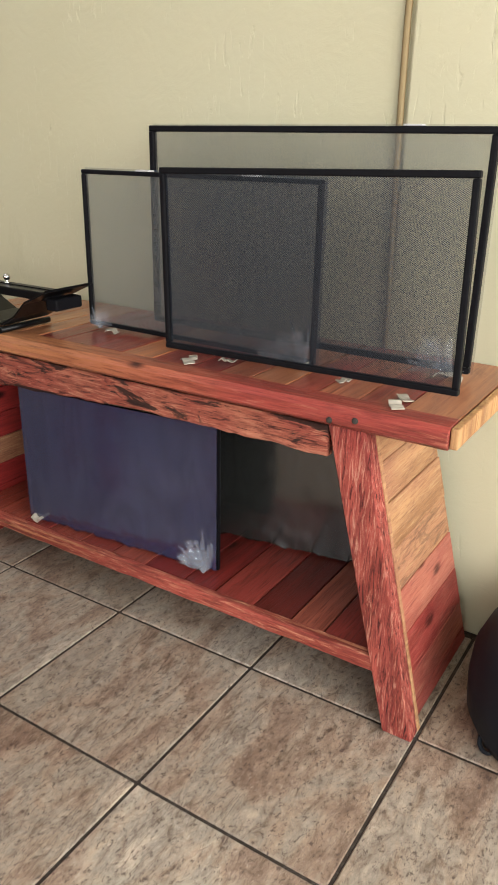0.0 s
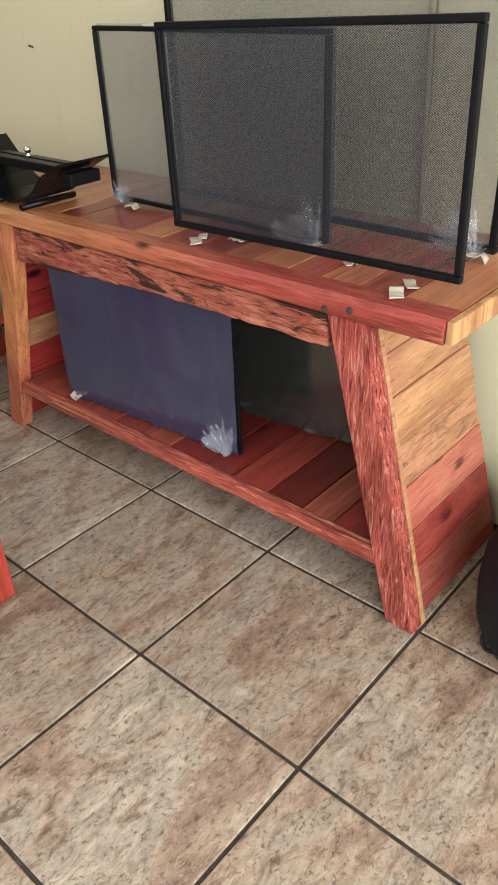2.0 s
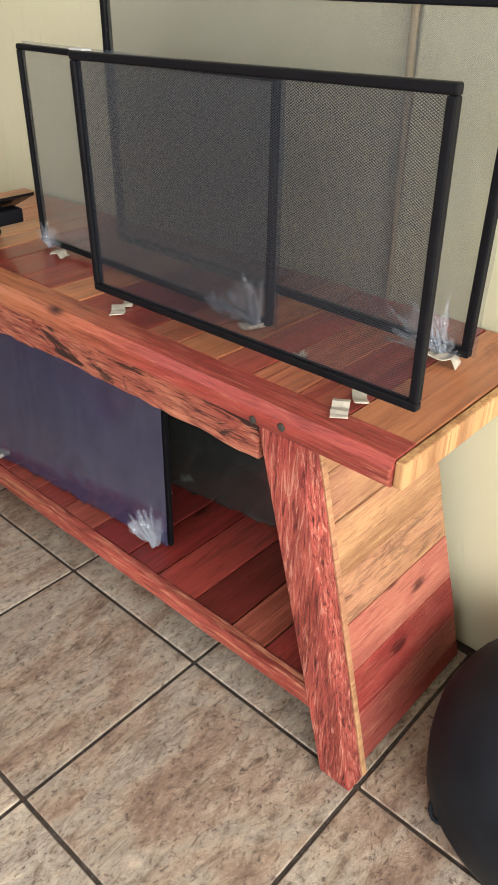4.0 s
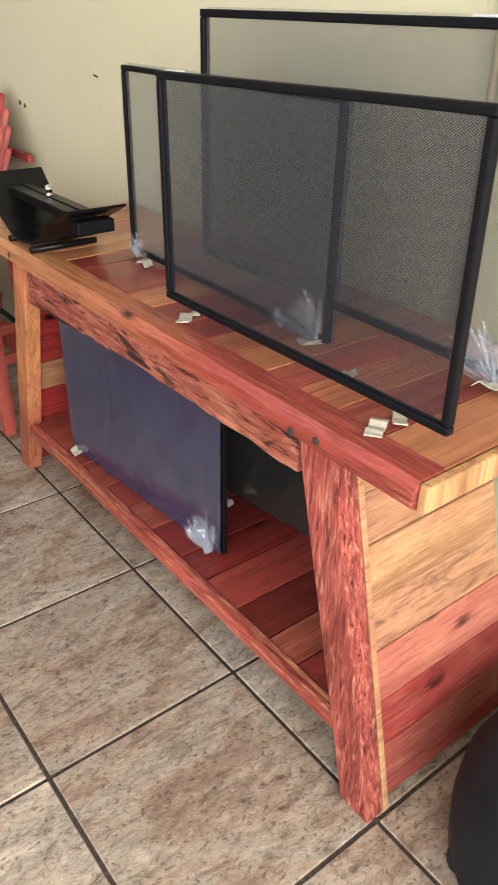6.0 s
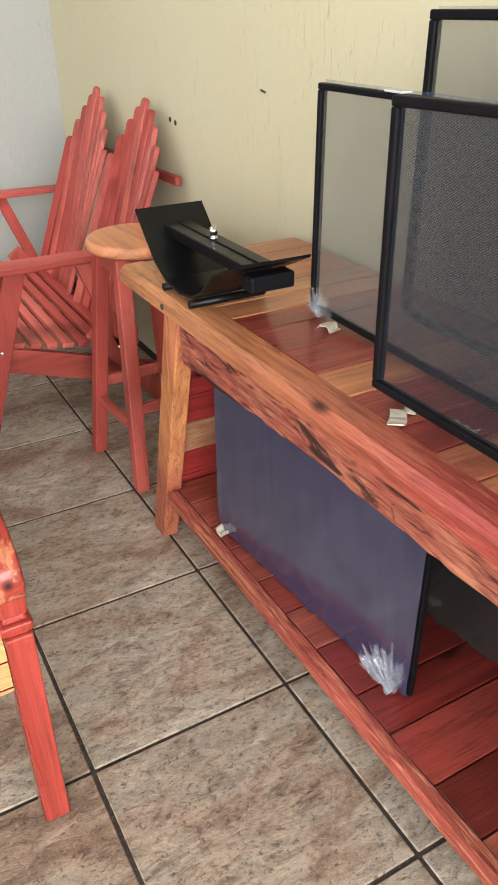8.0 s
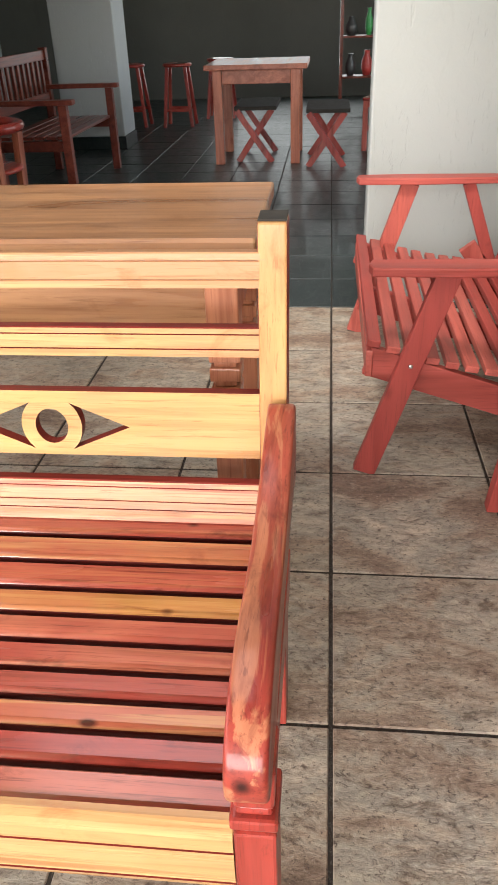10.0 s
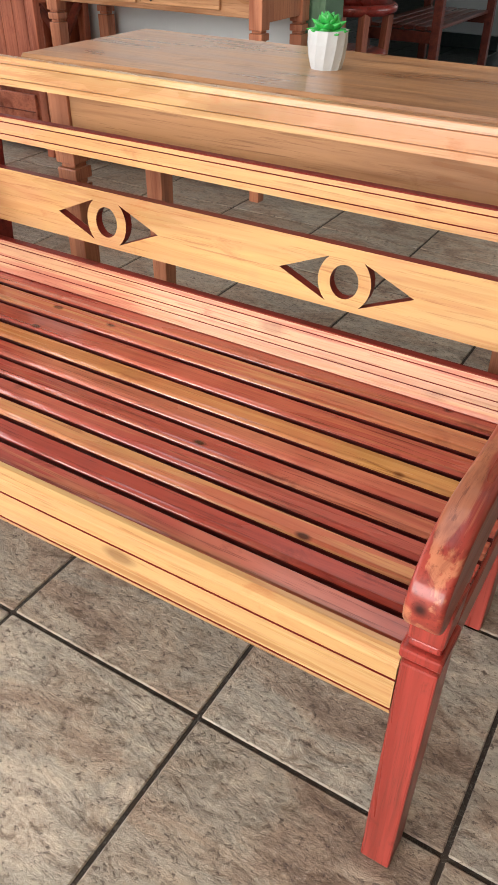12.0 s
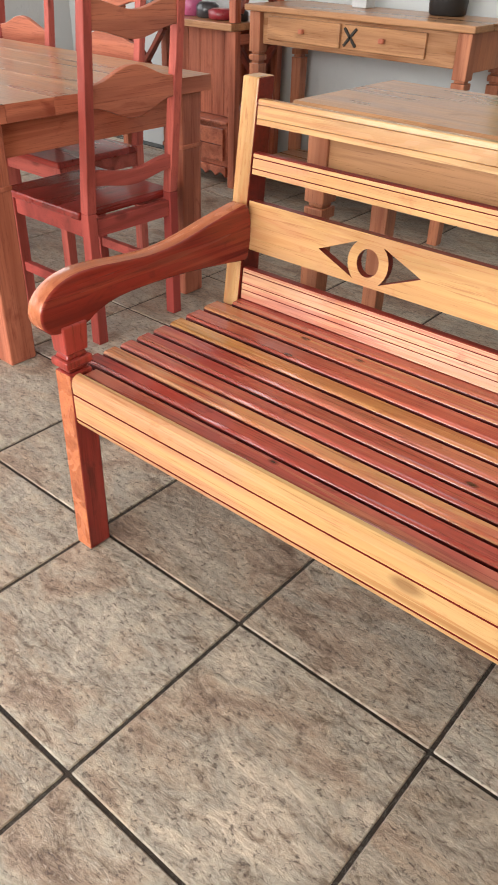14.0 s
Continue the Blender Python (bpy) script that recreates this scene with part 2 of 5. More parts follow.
pink_y = wood("reddish_deck_wood_lengthwise", Y, PINK, (0.24, 0.045, 0.038), 0.5, 0.08, 0.6)
seat_pale = wood("pale_stool_wood", X, [(0.58, 0.26, 0.13)], (0.35, 0.10, 0.05), 0.4, 0.15, 0.6)
table_y = wood("oak_toned_board", Y, [(0.42, 0.215, 0.108)], (0.24, 0.10, 0.04), 0.3, 0.3, 0.8, 0, 0.2)
table_z = wood("oak_toned_upright", Z, [(0.44, 0.175, 0.095)], (0.24, 0.06, 0.03), 0.35, 0.25, 0.8, 0, 0.2)
dine_x = wood("terracotta_wood_across", X, [(0.44, 0.145, 0.085)], (0.2, 0.035, 0.02), 0.35, 0.2, 0.7)
dine_z = wood("terracotta_wood_upright", Z, [(0.45, 0.15, 0.088)], (0.2, 0.035, 0.02), 0.35, 0.2, 0.7)
dark_red = wood("dark_red_wood", X, [(0.16, 0.035, 0.022), (0.2, 0.045, 0.028)], (0.05, 0.012, 0.01), 0.35, 0.2, 0.8)


def stone(name, stops, vein, scale, rough, bumpy, joint_dirt=0.0, coat=0.0):
    m, t, p = nodes_of(name)
    vec, rnd, raw = coords(t, scale, 60.0)
    n1 = node(t, "TexNoise", Scale=1.0, Detail=9, Roughness=0.68, Distortion=0.7)
    t.links.new(vec, n1.inputs["Vector"])
    n2 = node(t, "TexNoise", Scale=3.2, Detail=4, Roughness=0.6, Distortion=0.4)
    t.links.new(raw, n2.inputs["Vector"])
    n3 = node(t, "TexNoise", Scale=130.0, Detail=3, Roughness=0.7)
    t.links.new(raw, n3.inputs["Vector"])
    col = ramp(t, n1.outputs["Fac"], stops)
    big = ramp(t, n2.outputs["Fac"], [(0.3, (0.74, 0.70, 0.68)), (0.5, (1, 1, 1)), (0.72, (1.2, 1.2, 1.22))])
    col = mixc(t, 0.9, col, big, "MULTIPLY")
    fine = ramp(t, n3.outputs["Fac"], [(0.3, (0.72, 0.70, 0.68)), (0.55, (1, 1, 1)), (0.8, (1.12, 1.12, 1.12))])
    col = mixc(t, 0.8, col, fine, "MULTIPLY")
    mv = t.nodes.new("ShaderNodeMapping")
    mv.inputs["Scale"].default_value = tuple(c * 0.8 for c in scale)
    mv.inputs["Location"].default_value = (7, 3, 1)
    t.links.new(raw, mv.inputs[0])
    n4 = node(t, "TexNoise", Scale=1.4, Detail=8, Roughness=0.62, Distortion=1.6)
    t.links.new(mv.outputs[0], n4.inputs["Vector"])
    vf = ramp(t, n4.outputs["Fac"], [(0.475, (0, 0, 0)), (0.5, (0.75, 0.75, 0.75)), (0.525, (0, 0, 0))])
    col = mixc(t, vf, col, vein)
    tone = ramp(t, rnd, [(0.0, (0.9, 0.9, 0.9)), (0.5, (1.0, 0.98, 0.96)), (1.0, (1.07, 1.06, 1.05))])
    col = mixc(t, 1.0, col, tone, "MULTIPLY")
    t.links.new(col, p.inputs["Base Color"])
    rr = ramp(t, n1.outputs["Fac"], [(0.3, (rough * 0.8,) * 3), (0.7, (min(1, rough * 1.25),) * 3)])
    t.links.new(rr, p.inputs["Roughness"])
    p.inputs["Coat Weight"].default_value = coat
    add = t.nodes.new("ShaderNodeMath")
    add.operation = "ADD"
    t.links.new(n1.outputs["Fac"], add.inputs[0])
    t.links.new(vf, add.inputs[1])
    bump(t, p, add.outputs[0], bumpy, 0.002)
    return m


def tile_stone(name):
    """Stone-look ceramic: tan, grey-green and pinkish patches, dark flecks and fine striations lengthwise."""
    m, t, p = nodes_of(name)
    vec, rnd, raw = coords(t, (1, 1, 1), 60.0)

    def layer(scale, detail, rough, dist):
        mp = t.nodes.new("ShaderNodeMapping")
        mp.inputs["Scale"].default_value = scale
        mp.inputs["Rotation"].default_value = (0, 0, radians(14))
        t.links.new(raw, mp.inputs[0])
        n = node(t, "TexNoise", Scale=1.0, Detail=detail, Roughness=rough, Distortion=dist)
        t.links.new(mp.outputs[0], n.inputs["Vector"])
        return n.outputs["Fac"]
    a = layer((7, 3.2, 9), 8, 0.66, 0.8)
    b = layer((110, 72, 100), 6, 0.74, 0.5)
    c = layer((36, 15, 34), 9, 0.72, 0.7)
    d = layer((20, 5.0, 20), 9, 0.66, 1.2)
    e = layer((6, 3, 5), 3, 0.5, 0.2)
    g = layer((26, 9, 24), 4, 0.6, 1.4)
    col = ramp(t, a, [(0.34, (0.20, 0.140, 0.104)), (0.43, (0.29, 0.222, 0.170)), (0.49, (0.355, 0.298, 0.236)), (0.56, (0.305, 0.276, 0.232)), (0.66, (0.44, 0.38, 0.31))])
    col = mixc(t, 1.0, col, ramp(t, c, [(0.35, (0.44, 0.38, 0.34)), (0.42, (0.80, 0.76, 0.73)), (0.49, (1, 1, 1)), (0.62, (1.26, 1.25, 1.22))]), "MULTIPLY")
    fl = ramp(t, b, [(0.37, (0.85, 0.85, 0.85)), (0.42, (0.35, 0.35, 0.35)), (0.46, (0, 0, 0))])
    col = mixc(t, fl, col, (0.075, 0.050, 0.040))
    hi = ramp(t, b, [(0.56, (0, 0, 0)), (0.68, (0.5, 0.5, 0.5))])
    col = mixc(t, hi, col, (0.56, 0.50, 0.43))
    vn = ramp(t, d, [(0.470, (0, 0, 0)), (0.494, (1, 1, 1)), (0.508, (0, 0, 0))])
    sparse = ramp(t, e, [(0.44, (0, 0, 0)), (0.56, (0.55, 0.55, 0.55))])
    col = mixc(t, mixc(t, 1.0, vn, sparse, "MULTIPLY"), col, (0.10, 0.065, 0.048))
    col = mixc(t, ramp(t, g, [(0.27, (0.5,) * 3), (0.33, (0, 0, 0))]), col, (0.10, 0.065, 0.05))
    col = mixc(t, 1.0, col, ramp(t, rnd, [(0.0, (0.90, 0.85, 0.81)), (0.5, (1.02, 0.99, 0.96)), (1.0, (1.08, 1.07, 1.06))]), "MULTIPLY")
    t.links.new(col, p.inputs["Base Color"])
    t.links.new(ramp(t, c, [(0.3, (0.36,) * 3), (0.7, (0.6,) * 3)]), p.inputs["Roughness"])
    add = t.nodes.new("ShaderNodeMath")
    add.operation = "MULTIPLY_ADD"
    t.links.new(c, add.inputs[0])
    add.inputs[1].default_value = 2.2
    t.links.new(b, add.inputs[2])
    bump(t, p, add.outputs[0], 0.6, 0.0040)
    return m


tile_mat = tile_stone("brown_stone_tile")
grout_mat = stone("dark_grout", [(0.3, (0.014, 0.010, 0.008)), (0.7, (0.05, 0.036, 0.026))], (0.1, 0.09, 0.08), (30, 30, 30), 0.85, 0.4)
slate_mat = stone("dark_slate", [(0.3, (0.006, 0.011, 0.011)), (0.5, (0.013, 0.022, 0.021)), (0.75, (0.028, 0.040, 0.037))],
                  (0.028, 0.036, 0.034), (5, 9, 5), 0.36, 0.3, coat=0.08)


def plaster(name, color, stain, rough=0.75, sheen=0.0):
    m, t, p = nodes_of(name)
    tc = t.nodes.new("ShaderNodeTexCoord")
    n1 = node(t, "TexNoise", Scale=1.4, Detail=5, Roughness=0.6)
    n2 = node(t, "TexNoise", Scale=45.0, Detail=5, Roughness=0.6)
    n3 = node(t, "TexNoise", Scale=1.0, Detail=6, Roughness=0.7, Distortion=0.5)
    mp = t.nodes.new("ShaderNodeMapping")
    mp.inputs["Scale"].default_value = (5.0, 5.0, 1.2)
    t.links.new(tc.outputs["Object"], mp.inputs[0])
    for n in (n1, n2):
        t.links.new(tc.outputs["Object"], n.inputs["Vector"])
    t.links.new(mp.outputs[0], n3.inputs["Vector"])
    col = mixc(t, ramp(t, n1.outputs["Fac"], [(0.35, (0.4, 0.4, 0.4)), (0.65, (0, 0, 0))]), color, stain)
    col = mixc(t, ramp(t, n3.outputs["Fac"], [(0.60, (0, 0, 0)), (0.78, (0.35, 0.35, 0.35))]), col, tuple(c * 0.7 for c in stain))
    t.links.new(col, p.inputs["Base Color"])
    p.inputs["Roughness"].default_value = rough
    rel = node(t, "TexNoise", Scale=9.0, Detail=6, Roughness=0.6, Distortion=1.2)
    t.links.new(tc.outputs["Object"], rel.inputs["Vector"])
    add = t.nodes.new("ShaderNodeMath")
    add.operation = "MULTIPLY_ADD"
    t.links.new(n2.outputs["Fac"], add.inputs[0])
    add.inputs[1].default_value = 0.35
    t.links.new(rel.outputs["Fac"], add.inputs[2])
    # short trowel scratches, in patches
    ms = t.nodes.new("ShaderNodeMapping")
    ms.inputs["Scale"].default_value = (70, 70, 13)
    ms.inputs["Rotation"].default_value = (0, radians(28), 0)
    t.links.new(tc.outputs["Object"], ms.inputs[0])
    sc = node(t, "TexNoise", Scale=1.0, Detail=3, Roughness=0.5, Distortion=0.8)
    t.links.new(ms.outputs[0], sc.inputs["Vector"])
    patch = node(t, "TexNoise", Scale=4.5, Detail=2, Roughness=0.5)
    t.links.new(tc.outputs["Object"], patch.inputs["Vector"])
    cut = mixc(t, 1.0, ramp(t, sc.outputs["Fac"], [(0.60, (0, 0, 0)), (0.68, (1, 1, 1))]), ramp(t, patch.outputs["Fac"], [(0.48, (0, 0, 0)), (0.58, (1, 1, 1))]), "MULTIPLY")
    sub = t.nodes.new("ShaderNodeMath")
    sub.operation = "SUBTRACT"
    t.links.new(add.outputs[0], sub.inputs[0])
    t.links.new(cut, sub.inputs[1])
    bump(t, p, sub.outputs[0], 0.34, 0.007)
    return m


yellow_wall = plaster("cream_yellow_plaster", (0.51, 0.485, 0.335), (0.47, 0.43, 0.27), 0.6)
white_wall = plaster("white_plaster", (0.52, 0.54, 0.545), (0.46, 0.48, 0.48), 0.7)
# darker copy of the white plaster, weaker light put into its colour
white_dimmed = plaster("white_plaster_dimmed", (0.37, 0.38, 0.365), (0.33, 0.34, 0.325), 0.7)
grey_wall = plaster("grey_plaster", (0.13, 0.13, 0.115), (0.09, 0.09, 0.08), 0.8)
ceiling_mat = plaster("ceiling_white", (0.44, 0.40, 0.35), (0.35, 0.31, 0.26), 0.8)
tan_mat = plaster("tan_plaster_edge", (0.27, 0.20, 0.095), (0.20, 0.14, 0.065), 0.7)
green_paint = plaster("weathered_green_paint", (0.10, 0.19, 0.11), (0.16, 0.24, 0.16), 0.55)


def plain(name, color, rough, metal=0.0, coat=0.0, var=0.15, scale=30.0, bumps=0.05):
    m, t, p = nodes_of(name)
    tc = t.nodes.new("ShaderNodeTexCoord")
    n = node(t, "TexNoise", Scale=scale, Detail=5, Roughness=0.6)
    t.links.new(tc.outputs["Object"], n.inputs["Vector"])
    lo, hi = tuple(c * (1 - var) for c in color), tuple(min(1, c * (1 + var)) for c in color)
    t.links.new(ramp(t, n.outputs["Fac"], [(0.3, lo), (0.7, hi)]), p.inputs["Base Color"])
    t.links.new(ramp(t, n.outputs["Fac"], [(0.3, (rough * 0.85,) * 3), (0.7, (min(1, rough * 1.15),) * 3)]), p.inputs["Roughness"])
    p.inputs["Metallic"].default_value = metal
    p.inputs["Coat Weight"].default_value = coat
    bump(t, p, n.outputs["Fac"], bumps, 0.002)
    return m


black_frame = plain("black_painted_steel", (0.007, 0.007, 0.0085), 0.42, 0.0, 0.0)
black_frame.node_tree.nodes["Principled BSDF"].inputs["Specular IOR Level"].default_value = 0.06
black_gloss = plain("black_enamel", (0.004, 0.004, 0.0045), 0.36, 0.0, 0.05)
black_gloss.node_tree.nodes["Principled BSDF"].inputs["Specular IOR Level"].default_value = 0.2
chrome = plain("chrome", (0.75, 0.75, 0.76), 0.12, 1.0)
paper = plain("crumpled_pale_tape", (0.38, 0.345, 0.285), 0.45, 0.0, 0.15, 0.25, 60, 0.3)
pot_white = plain("white_ceramic", (0.47, 0.48, 0.49), 0.5, 0, 0.05, 0.08)
succulent = plain("green_succulent", (0.03, 0.36, 0.06), 0.35, 0, 0.1, 0.3, 50)
hole_dark = plain("dark_hole", (0.03, 0.025, 0.02), 0.9)
black_bag = plain("black_nylon", (0.010, 0.012, 0.016), 0.5, 0, 0, 0.3, 12, 0.2)
black_bag.node_tree.nodes["Principled BSDF"].inputs["Specular IOR Level"].default_value = 0.12
iron = plain("cast_iron_black", (0.018, 0.018, 0.019), 0.45)


def film(name, color, alpha, rough, crinkle=0.12, coat=0.0):
    """Stretch film: partly see-through, crinkled and glossy."""
    m, t, p = nodes_of(name)
    tc = t.nodes.new("ShaderNodeTexCoord")
    mp = t.nodes.new("ShaderNodeMapping")
    mp.inputs["Scale"].default_value = (9, 9, 3)
    t.links.new(tc.outputs["Object"], mp.inputs[0])
    n = node(t, "TexNoise", Scale=1.0, Detail=7, Roughness=0.6, Distortion=2.5)
    t.links.new(mp.outputs[0], n.inputs["Vector"])
    t.links.new(ramp(t, n.outputs["Fac"], [(0.3, tuple(c * 0.92 for c in color)), (0.7, tuple(c * 1.08 for c in color))]), p.inputs["Base Color"])
    p.inputs["Roughness"].default_value = rough
    t.links.new(ramp(t, n.outputs["Fac"], [(0.35, (alpha * 0.92,) * 3), (0.65, (min(1, alpha * 1.08),) * 3)]), p.inputs["Alpha"])
    bump(t, p, n.outputs["Fac"], crinkle, 0.002)
    p.inputs["Coat Weight"].default_value = coat
    p.inputs["Coat Roughness"].default_value = 0.16
    p.inputs["Coat IOR"].default_value = 1.9
    return m


film_dark = film("dusky_blue_film", (0.10, 0.15, 0.22), 0.32, 0.22)
film_pale = film("thin_grey_film", (0.10, 0.13, 0.17), 0.27, 0.25)
film_blue = film("navy_film", (0.024, 0.031, 0.075), 0.98, 0.24, 0.03, 1.0)
film_black = film("smoky_black_film", (0.026, 0.028, 0.027), 0.98, 0.22, 0.03, 1.0)
film_clear = film("clear_crinkled_film", (0.55, 0.60, 0.68), 0.19, 0.10, 0.3, 0.8)


def wire_mesh(name, pitch, cover, wire):
    """Fine expanded metal: diamond openings between thin dark wires."""
    m, t, p = nodes_of(name)
    tc = t.nodes.new("ShaderNodeTexCoord")
    sep = t.nodes.new("ShaderNodeSeparateXYZ")
    t.links.new(tc.outputs["Object"], sep.inputs[0])

    def op(kind, a, b=None):
        n = t.nodes.new("ShaderNodeMath")
        n.operation = kind
        for i, v in enumerate((a, b)):
            if isinstance(v, (int, float)):
                n.inputs[i].default_value = v
            elif v is not None:
                t.links.new(v, n.inputs[i])
        return n.outputs[0]
    u, w = op("MULTIPLY", sep.outputs[0], 1 / pitch), op("MULTIPLY", sep.outputs[2], 1.6 / pitch)
    a = op("PINGPONG", op("ADD", u, w), 0.5)
    b = op("PINGPONG", op("SUBTRACT", u, w), 0.5)
    near = op("MINIMUM", a, b)
    t.links.new(op("LESS_THAN", near, cover), p.inputs["Alpha"])
    p.inputs["Base Color"].default_value = (*wire, 1)
    p.inputs["Roughness"].default_value = 0.45
    return m


mesh_front = wire_mesh("fine_black_wire_mesh", 0.0056, 0.088, (0.020, 0.027, 0.038))
mesh_back = wire_mesh("fine_grey_wire_mesh", 0.0036, 0.055, (0.16, 0.16, 0.14))

# ---- building helpers ----


def part(name, bm, material, parent, label=""):
    """Links a bmesh, given in world metres, as one mesh under a thing or under a part."""
    root = parent
    while root.parent:
        root = root.parent
    bmesh.ops.translate(bm, verts=bm.verts, vec=-root.location)
    me = bpy.data.meshes.new(name)
    bm.to_mesh(me)
    bm.free()
    me.materials.append(material)
    ob = new(name, me)
    ob.parent = parent
    if label:
        ob["label"] = label
    return ob


def reface(ob, material, test):
    """Gives the faces whose normal passes the test a second wood: another tone, or light and shade put into the colour.
    """
    ob.data.materials.append(material)
    for f in ob.data.polygons:
        if test(f.normal):
            f.material_index = 1
    return ob


def thing(name, at, label, category, group="", kind=""):
    ob = new(name)
    ob.location = at
    return tagged(ob, label, category, group, kind)


def solo(name, bm, material, at, label, category, group="", kind=""):
    """A thing that is one mesh."""
    bmesh.ops.translate(bm, verts=bm.verts, vec=-Vector(at))
    me = bpy.data.meshes.new(name)
    bm.to_mesh(me)
    bm.free()
    me.materials.append(material)
    ob = new(name, me)
    ob.location = at
    return tagged(ob, label, category, group, kind)


def ease(bm, r, seg=2):
    if r:
        bmesh.ops.bevel(bm, geom=bm.edges[:], offset=r, segments=seg, profile=0.5, affect="EDGES", clamp_overlap=True)
    return bm


def box(x0, x1, y0, y1, z0, z1, r=0.003, seg=2):
    bm = bmesh.new()
    bmesh.ops.create_cube(bm, size=1)
    bmesh.ops.scale(bm, vec=(x1 - x0, y1 - y0, z1 - z0), verts=bm.verts)
    bmesh.ops.translate(bm, vec=((x0 + x1) / 2, (y0 + y1) / 2, (z0 + z1) / 2), verts=bm.verts)
    return ease(bm, r, seg)


def hexa(bottom, top, r=0.003):
    """A solid between two quads, each four corners in turn."""
    bm = bmesh.new()
    a = [bm.verts.new(c) for c in bottom]
    b = [bm.verts.new(c) for c in top]
    bm.faces.new(a[::-1])
    bm.faces.new(b)
    for i in range(4):
        j = (i + 1) % 4
        bm.faces.new((a[i], a[j], b[j], b[i]))
    bmesh.ops.recalc_face_normals(bm, faces=bm.faces)
    return ease(bm, r)


def beam(p, q, w, h, side=(0, 0, 1), r=0.003):
    """A bar from p to q; h is its size along side, w across it."""
    p, q = Vector(p), Vector(q)
    d = (q - p).normalized()
    s = Vector(side)
    u = d.cross(s).normalized() * w / 2
    v = u.cross(d).normalized() * h / 2
    return hexa([p + u + v, p - u + v, p - u - v, p + u - v], [q + u + v, q - u + v, q - u - v, q + u - v], r)


def prism(outline, lo, hi, axis, r=0.003, seg=2, round_off=False):
    """An outline in the two other axes, pushed from lo to hi along axis."""
    bm = bmesh.new()

    def at(p, d):
        return {0: (d, p[0], p[1]), 1: (p[0], d, p[1]), 2: (p[0], p[1], d)}[axis]
    a = [bm.verts.new(at(p, lo)) for p in outline]
    b = [bm.verts.new(at(p, hi)) for p in outline]
    fa, fb = bm.faces.new(a), bm.faces.new(b)
    k = len(a)
    for i in range(k):
        bm.faces.new((a[i], a[(i + 1) % k], b[(i + 1) % k], b[i]))
    bmesh.ops.recalc_face_normals(bm, faces=bm.faces)
    if r:
        bmesh.ops.bevel(bm, geom=list(set(fa.edges[:] + fb.edges[:])), offset=r, segments=seg, profile=0.5, affect="EDGES", clamp_overlap=True)
    if round_off:
        for f in bm.faces:
            f.smooth = abs(f.normal[axis]) < 0.98
    return bm


def lathe(profile, cx, cy, steps=28):
    bm = bmesh.new()
    rings = []
    for rr, z in profile:
        rings.append([bm.verts.new((cx + rr * math.cos(2 * math.pi * i / steps), cy + rr * math.sin(2 * math.pi * i / steps), z)) for i in range(steps)])
    for a, b in zip(rings, rings[1:]):
        for i in range(steps):
            bm.faces.new((a[i], a[(i + 1) % steps], b[(i + 1) % steps], b[i])).smooth = True
    bm.faces.new(rings[0][::-1])
    bm.faces.new(rings[-1])
    bmesh.ops.recalc_face_normals(bm, faces=bm.faces)
    return bm


def tube(points, radius, steps=10):
    bm = bmesh.new()
    rings = []
    pts = [Vector(p) for p in points]
    for i, p in enumerate(pts):
        d = (pts[min(i + 1, len(pts) - 1)] - pts[max(i - 1, 0)]).normalized()
        u = d.orthogonal().normalized()
        v = d.cross(u)
        if rings:
            ref = (rings[-1][0].co - pts[i - 1]).normalized()
            u = (ref - d * ref.dot(d)).normalized()
            v = d.cross(u)
        rings.append([bm.verts.new(p + (u * math.cos(2 * math.pi * k / steps) + v * math.sin(2 * math.pi * k / steps)) * radius) for k in range(steps)])
    for a, b in zip(rings, rings[1:]):
        for k in range(steps):
            bm.faces.new((a[k], a[(k + 1) % steps], b[(k + 1) % steps], b[k])).smooth = True
    bm.faces.new(rings[0][::-1])
    bm.faces.new(rings[-1])
    bmesh.ops.recalc_face_normals(bm, faces=bm.faces)
    return bm


def setting(name, bm, material, label, category):
    return solo(name, bm, material, (0, 0, 0), label, category, "", "structure")


# ---- the rooms ----
WALL_Y, WALL_X = 0.93, -3.27
T = 0.45
floor = setting("floor", box(-3.19, 3.3, -4.9, 0.93, -0.10, -0.004, 0), grout_mat, "dark grout bed under square stone-look tiles", "floor")
slate = setting("floor_slate", box(-12.0, -3.19, -4.9, 3.0, -0.10, -0.004, 0), grout_mat, "dark grout under wet-looking slate", "floor")
# the hole between these slabs is added for the overhead fill lamp
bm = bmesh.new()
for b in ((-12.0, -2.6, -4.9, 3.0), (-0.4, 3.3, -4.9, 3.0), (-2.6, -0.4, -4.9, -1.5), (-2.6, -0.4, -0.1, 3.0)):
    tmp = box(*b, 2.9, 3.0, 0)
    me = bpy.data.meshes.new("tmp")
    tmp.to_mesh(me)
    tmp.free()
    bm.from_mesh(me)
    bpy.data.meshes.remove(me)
ceiling = setting("ceiling", bm, ceiling_mat, "plain off-white ceiling with a hole added for fill light", "ceiling")
setting("wall_yellow", box(WALL_X, 3.3, WALL_Y, WALL_Y + 0.15, -0.1, 2.9, 0), yellow_wall, "cream yellow plastered wall with stains", "wall")
setting("wall_pilaster", box(0.110, 3.3, WALL_Y - 0.014, WALL_Y, 0, 2.9, 0.006), yellow_wall, "slightly raised cream yellow plaster strip", "wall")
setting("trim", tube([(0.102 + 0.010 * math.sin(z * 3.1), WALL_Y - 0.008, z) for z in np.linspace(0.0, 2.88, 24)], 0.0085), tan_mat, "tan uneven plaster edge down the wall", "trim")
